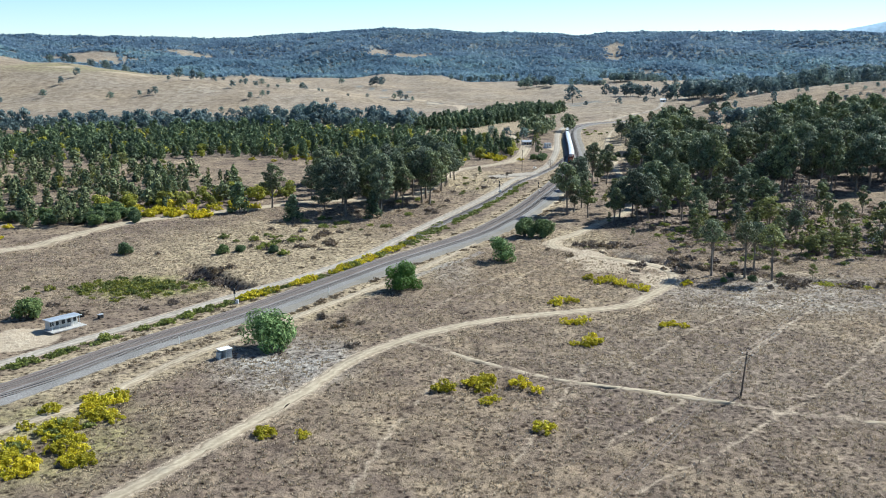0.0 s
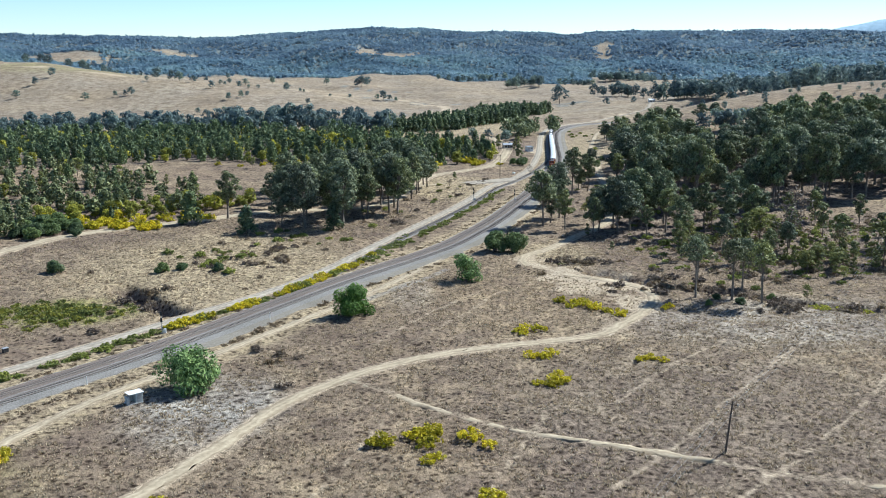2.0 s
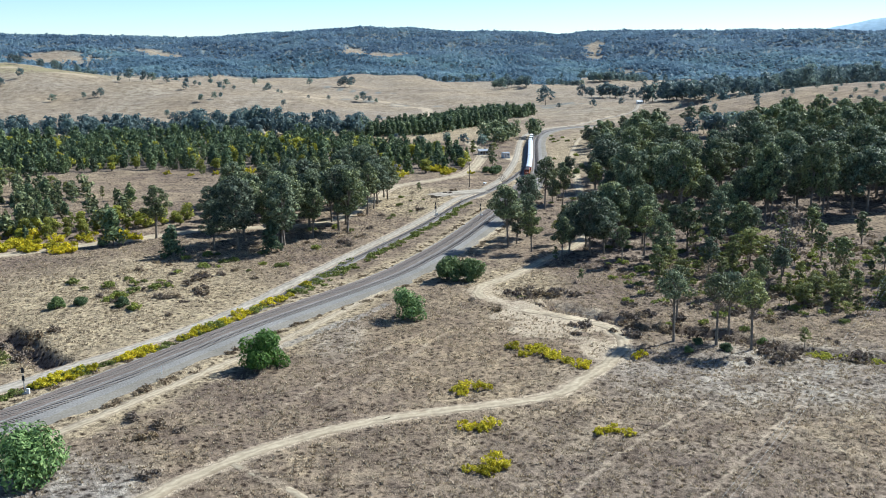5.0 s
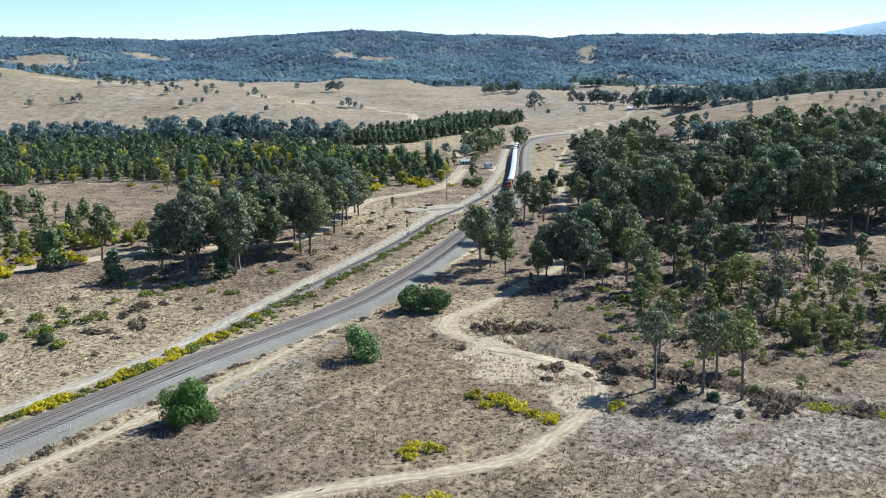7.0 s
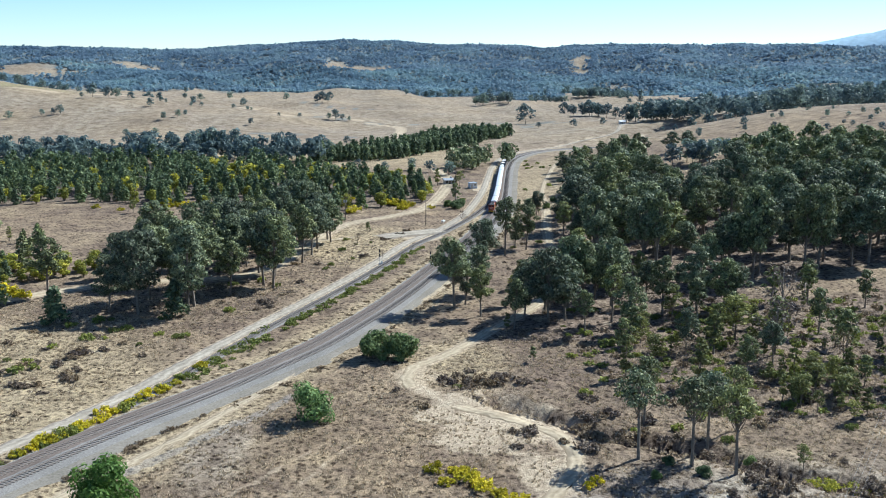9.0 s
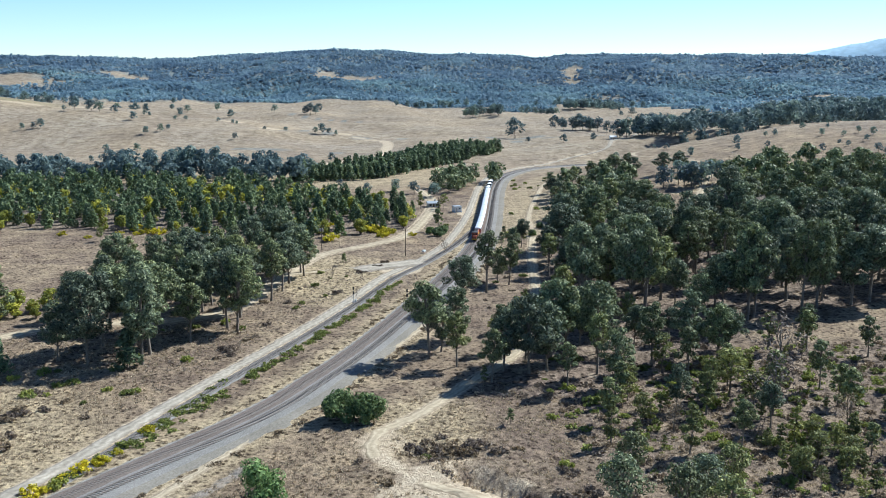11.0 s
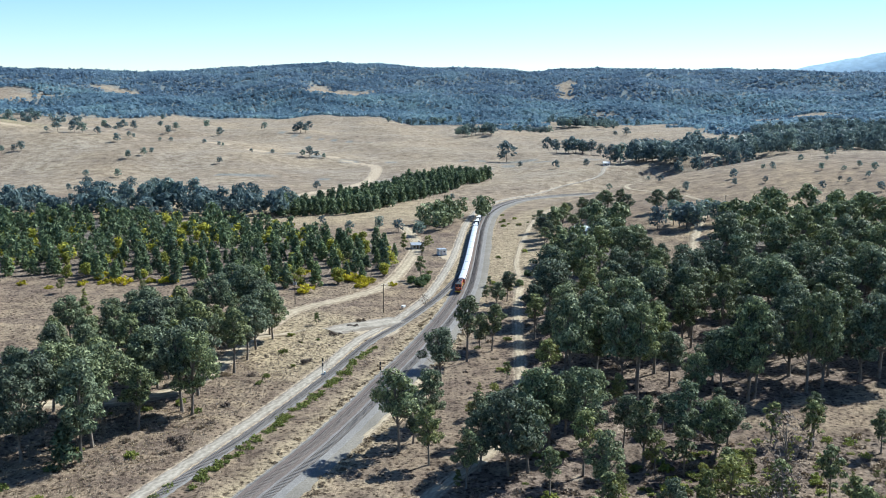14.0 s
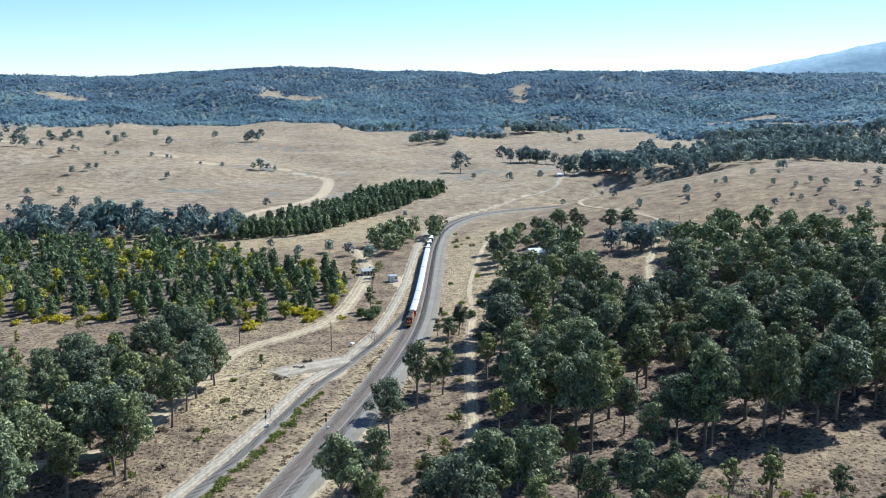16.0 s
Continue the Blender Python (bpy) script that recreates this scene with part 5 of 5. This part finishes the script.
NOSE = float(np.interp(572, LEFT_LINE[:, 1], TS))
lead = engine(ORANGE, YELLOW, "terracotta red diesel locomotive at the end of the train", BLACK)
lead.matrix_basis = on_track(NOSE + 7.7)
first_coach = coach()
s = NOSE + 15.6 + 9.5
first_coach.matrix_basis = on_track(s)
for k in range(7):
    s += 19.2
    copy_thing(first_coach, on_track(s))
tail = engine(BLUE, WHITE, "dark blue diesel locomotive with pale roof coupled to the train", WHITE)
tail.matrix_basis = on_track(s + 17.6)
for k in range(2):
    copy_thing(tail, on_track(s + 17.6 + 16.2 * (k + 1)))


# ---- buildings, signals and poles ----
def place(ob, x, y, turn=0.0):
    ob.matrix_basis = pose(x, y, land_at(x, y), 0, 0, turn)
    return ob


hut = tagged(new("trackside_hut", None), "small pale trackside hut with a flat white roof and open side", "hut")
part("wall", solid("wall", plain("pale_green_grey_sheeting", (0.45, 0.47, 0.45), 0.6), ("box", (0.9, 0, 1.15), (1.7, 2.0, 2.3)), ("box", (-0.5, 0.95, 1.15), (1.2, 0.08, 2.3)), ("box", (-1.6, -0.2, 0.9), (0.6, 1.4, 1.8)), bevel=0.02), hut)
part("roof", solid("roof", WHITE, ("box", (0.2, 0, 2.42), (3.6, 2.6, 0.14)), bevel=0.03), hut, "flat white roof")
part("door", solid("door", GREYSTEEL, ("box", (0.9, -1.02, 1.05), (0.8, 0.05, 1.95))), hut)
part("slab", solid("slab", CONCRETE, ("box", (0, 0, 0.05), (3.8, 2.5, 0.24))), hut)
place(hut, -50, 208, 40).scale = (0.88, 0.88, 0.9)

shelter = tagged(new("station_shelter", None), "long low station building with a flat iron roof and windows", "station building")
part("wall", solid("wall", plain("cream_weatherboard", (0.50, 0.49, 0.45), 0.7), ("box", (0, 0.9, 1.4), (9.6, 2.2, 2.8)), bevel=0.02), shelter)
part("roof", solid("roof", TIN, ("box", (0, 0.2, 2.95), (10.6, 4.4, 0.16)), bevel=0.03), shelter)
for k in range(5):
    part("window", solid("window", GLASS, ("box", (-3.8 + 1.9 * k, -0.22, 1.7), (1.1, 0.06, 1.1))), shelter)
    part("post", solid("post", WHITE, ("tube", (-4.6 + 2.3 * k, -1.7, 0), (-4.6 + 2.3 * k, -1.7, 2.88), 0.07)), shelter)
part("platform", solid("platform", CONCRETE, ("box", (0, -1.0, 0.1), (11.5, 5.4, 0.3))), shelter)
place(shelter, -96, 232, 52).scale = (0.82, 0.82, 0.9)
bin_box = tagged(new("storage_box", None), "small dark equipment cabinet beside the shelter", "cabinet")
part("body", solid("body", BLACK, ("box", (0, 0, 0.7), (1.2, 0.9, 1.4)), bevel=0.04), bin_box)
part("lid", solid("lid", TIN, ("box", (0, 0, 1.45), (1.4, 1.1, 0.08))), bin_box)
place(bin_box, -89, 239, 52)

cabin = tagged(new("relay_hut", None), "white box-shaped relay hut with a flat roof by the road", "hut")
part("wall", solid("wall", WHITE, ("box", (0, 0, 1.8), (4.2, 3.6, 2.9)), bevel=0.03), cabin)
part("roof", solid("roof", TIN, ("box", (0, 0, 3.32), (4.7, 4.1, 0.14))), cabin)
part("base", solid("base", plain("blue_grey_base", (0.30, 0.36, 0.42), 0.8), ("box", (0, 0, 0.2), (4.6, 4.0, 0.5))), cabin)
part("door", solid("door", GREYSTEEL, ("box", (-1.0, -1.83, 1.45), (0.9, 0.06, 2.0))), cabin)
part("window", solid("window", GLASS, ("box", (0.9, -1.83, 2.1), (1.0, 0.06, 0.7))), cabin)
place(cabin, 73, 667, 20)


def cottage(label, wide, deep, tall, rise, wall_colour, roof_paint):
    thing = tagged(new("cottage", None), label, "house")
    part("wall", solid("wall", wall_colour, ("box", (0, 0, tall / 2), (wide, deep, tall)), bevel=0.03), thing)
    w, d = wide / 2 + 0.5, deep / 2 + 0.6
    V = [(-w, -d, tall), (w, -d, tall), (w, d, tall), (-w, d, tall), (-w, 0, tall + rise), (w, 0, tall + rise)]
    V += [(x, y, z - 0.15) for x, y, z in V[:4]]
    part("roof", mesh_of("roof", V, [(0, 1, 5, 4), (2, 3, 4, 5), (1, 2, 5), (3, 0, 4), (6, 9, 8, 7), (0, 6, 7, 1), (1, 7, 8, 2), (2, 8, 9, 3), (3, 9, 6, 0)], roof_paint), thing)
    for k in (-1, 1):
        part("window", solid("window", GLASS, ("box", (k * wide * 0.28, -deep / 2 - 0.02, tall * 0.55), (1.3, 0.08, 1.2))), thing)
    part("door", solid("door", TIMBER, ("box", (0, -deep / 2 - 0.02, 1.05), (0.95, 0.08, 2.1))), thing)
    part("chimney", solid("chimney", CONCRETE, ("box", (wide * 0.2, 0.6, tall + rise), (0.8, 0.8, 1.6))), thing)
    return thing


place(cottage("white cottage with a pale iron roof among trees", 9, 7.5, 3.2, 2.2, WHITE, TIN), 155, 704, 15)
place(cottage("small white farmhouse far off beside a track", 6, 5, 2.6, 1.4, WHITE, WHITE), 254, 1114, 0)
place(cottage("low grey-roofed shed behind the plantation trees", 6.5, 5, 2.4, 1.0, GREYSTEEL, TIN), 60, 685, 10)


def signal(label, height):
    thing = tagged(new("railway_signal", None), label, "railway signal", "railway signals")
    part("mast", solid("mast", GREYSTEEL, ("tube", (0, 0, 0), (0, 0, height), 0.1, 0.08)), thing)
    part("base", solid("base", CONCRETE, ("box", (0, 0, 0.15), (1.0, 1.0, 0.5)), bevel=0.04), thing)
    part("cabinet", solid("cabinet", WHITE, ("box", (0.7, 0, 0.55), (0.6, 0.5, 1.1)), bevel=0.03), thing)
    for z in (height * 0.62, height - 0.4):
        h = part("signal_head", solid("signal_head", BLACK, ("box", (0, -0.12, z), (0.55, 0.12, 1.1)), bevel=0.04), thing)
        for dz in (-0.25, 0.25):
            part("lens", solid("lens", GLASS, ("tube", (0, -0.3, z + dz), (0, -0.17, z + dz), 0.12)), h)
    return thing


sig = place(signal("grey signal mast with two black signal heads", 5.4), -57.5, 255)
for x, y in ((27.5, 461), (46, 457)):
    copy_thing(sig, pose(x, y, land_at(x, y)))
post = tagged(new("marker_post", None), "short white marker post beside the ballast", "post", "white marker posts")
part("stake", solid("stake", WHITE, ("tube", (0, 0, 0), (0, 0, 1.9), 0.09), bevel=0.0), post)
for k, i in enumerate((88, 118, 146)):
    p = MAIN[i] + side(MAIN)[i] * 6.4
    m = pose(p[0], p[1], land_at(p[0], p[1]))
    if k:
        copy_thing(post, m)
    else:
        post.matrix_basis = m


def power_pole(label, height, arm=True):
    thing = tagged(new("power_pole", None), label, "utility pole", "timber power poles")
    part("shaft", solid("shaft", TIMBER, ("tube", (0, 0, -0.5), (0, 0, height), 0.2, 0.13)), thing)
    if arm:
        part("crossarm", solid("crossarm", TIMBER, ("box", (0, 0, height - 0.6), (2.2, 0.12, 0.14))), thing)
        for x in (-0.95, 0.0, 0.95):
            part("insulator", solid("insulator", WHITE, ("tube", (x, 0, height - 0.53), (x, 0, height - 0.3), 0.06)), thing)
    return thing


p = power_pole("dark leaning timber power pole in the paddock", 10.0)
p.matrix_basis = pose(60, 182, land_at(60, 182), 0, 4, -33)
def power_line(label, ends, spread, sag):
    """Three slack wires between two crossarms; each end is a place and a height."""
    thing = tagged(new("power_line", None), label, "power line")
    (ax, ay, az), (bx, by, bz) = ends
    run = math.hypot(bx - ax, by - ay)
    nx, ny = (by - ay) / run, -(bx - ax) / run
    for o in (-spread, 0.0, spread):
        path = []
        for k in range(25):
            u = k / 24
            path.append(((ax + (bx - ax) * u + nx * o, ay + (by - ay) * u + ny * o, az + (bz - az) * u - sag * 4 * u * (1 - u)), 0.013))
        v, f = tubes([path], 4)
        part("wire", mesh_of("wire", v, f, GREYSTEEL), thing)
    return thing


FAR_POLE, NEAR_POLE = (150, 318), (-16, 64)
for x, y in (FAR_POLE, NEAR_POLE):
    copy_thing(p, pose(x, y, land_at(x, y), 0, 0, -33))
power_line("three slack grey wires strung from the paddock pole", ((61, 182, 9.6), (*FAR_POLE, land_at(*FAR_POLE) + 9.6)), 0.95, 2.2)
power_line("three slack grey wires strung from the paddock pole", ((61, 182, 9.6), (*NEAR_POLE, land_at(*NEAR_POLE) + 9.6)), 0.95, 1.8)
p = place(power_pole("tall pale timber power pole beside the road", 12.0), 45, 541, 30)
q = power_pole("timber power pole carrying a grey transformer", 11.0)
part("transformer", solid("transformer", GREYSTEEL, ("tube", (0.45, 0, 8.2), (0.45, 0, 9.4), 0.35), ("tube", (-0.45, 0, 8.2), (-0.45, 0, 9.4), 0.35)), q)
place(q, 8, 555, 10)
for x, y, t in ((62, 640, 40), (236, 700, 0)):
    copy_thing(p, pose(x, y, land_at(x, y), 0, 0, t))
sign = tagged(new("white_tank", None), "small white trough on a stand beside the road", "trough")
part("tank", solid("tank", WHITE, ("box", (0, 0, 1.1), (2.0, 1.1, 0.7)), bevel=0.08), sign)
part("stand", solid("stand", GREYSTEEL, *[("box", (x, y, 0.4), (0.1, 0.1, 0.8)) for x in (-0.8, 0.8) for y in (-0.4, 0.4)]), sign)
place(sign, 53, 548, 60)
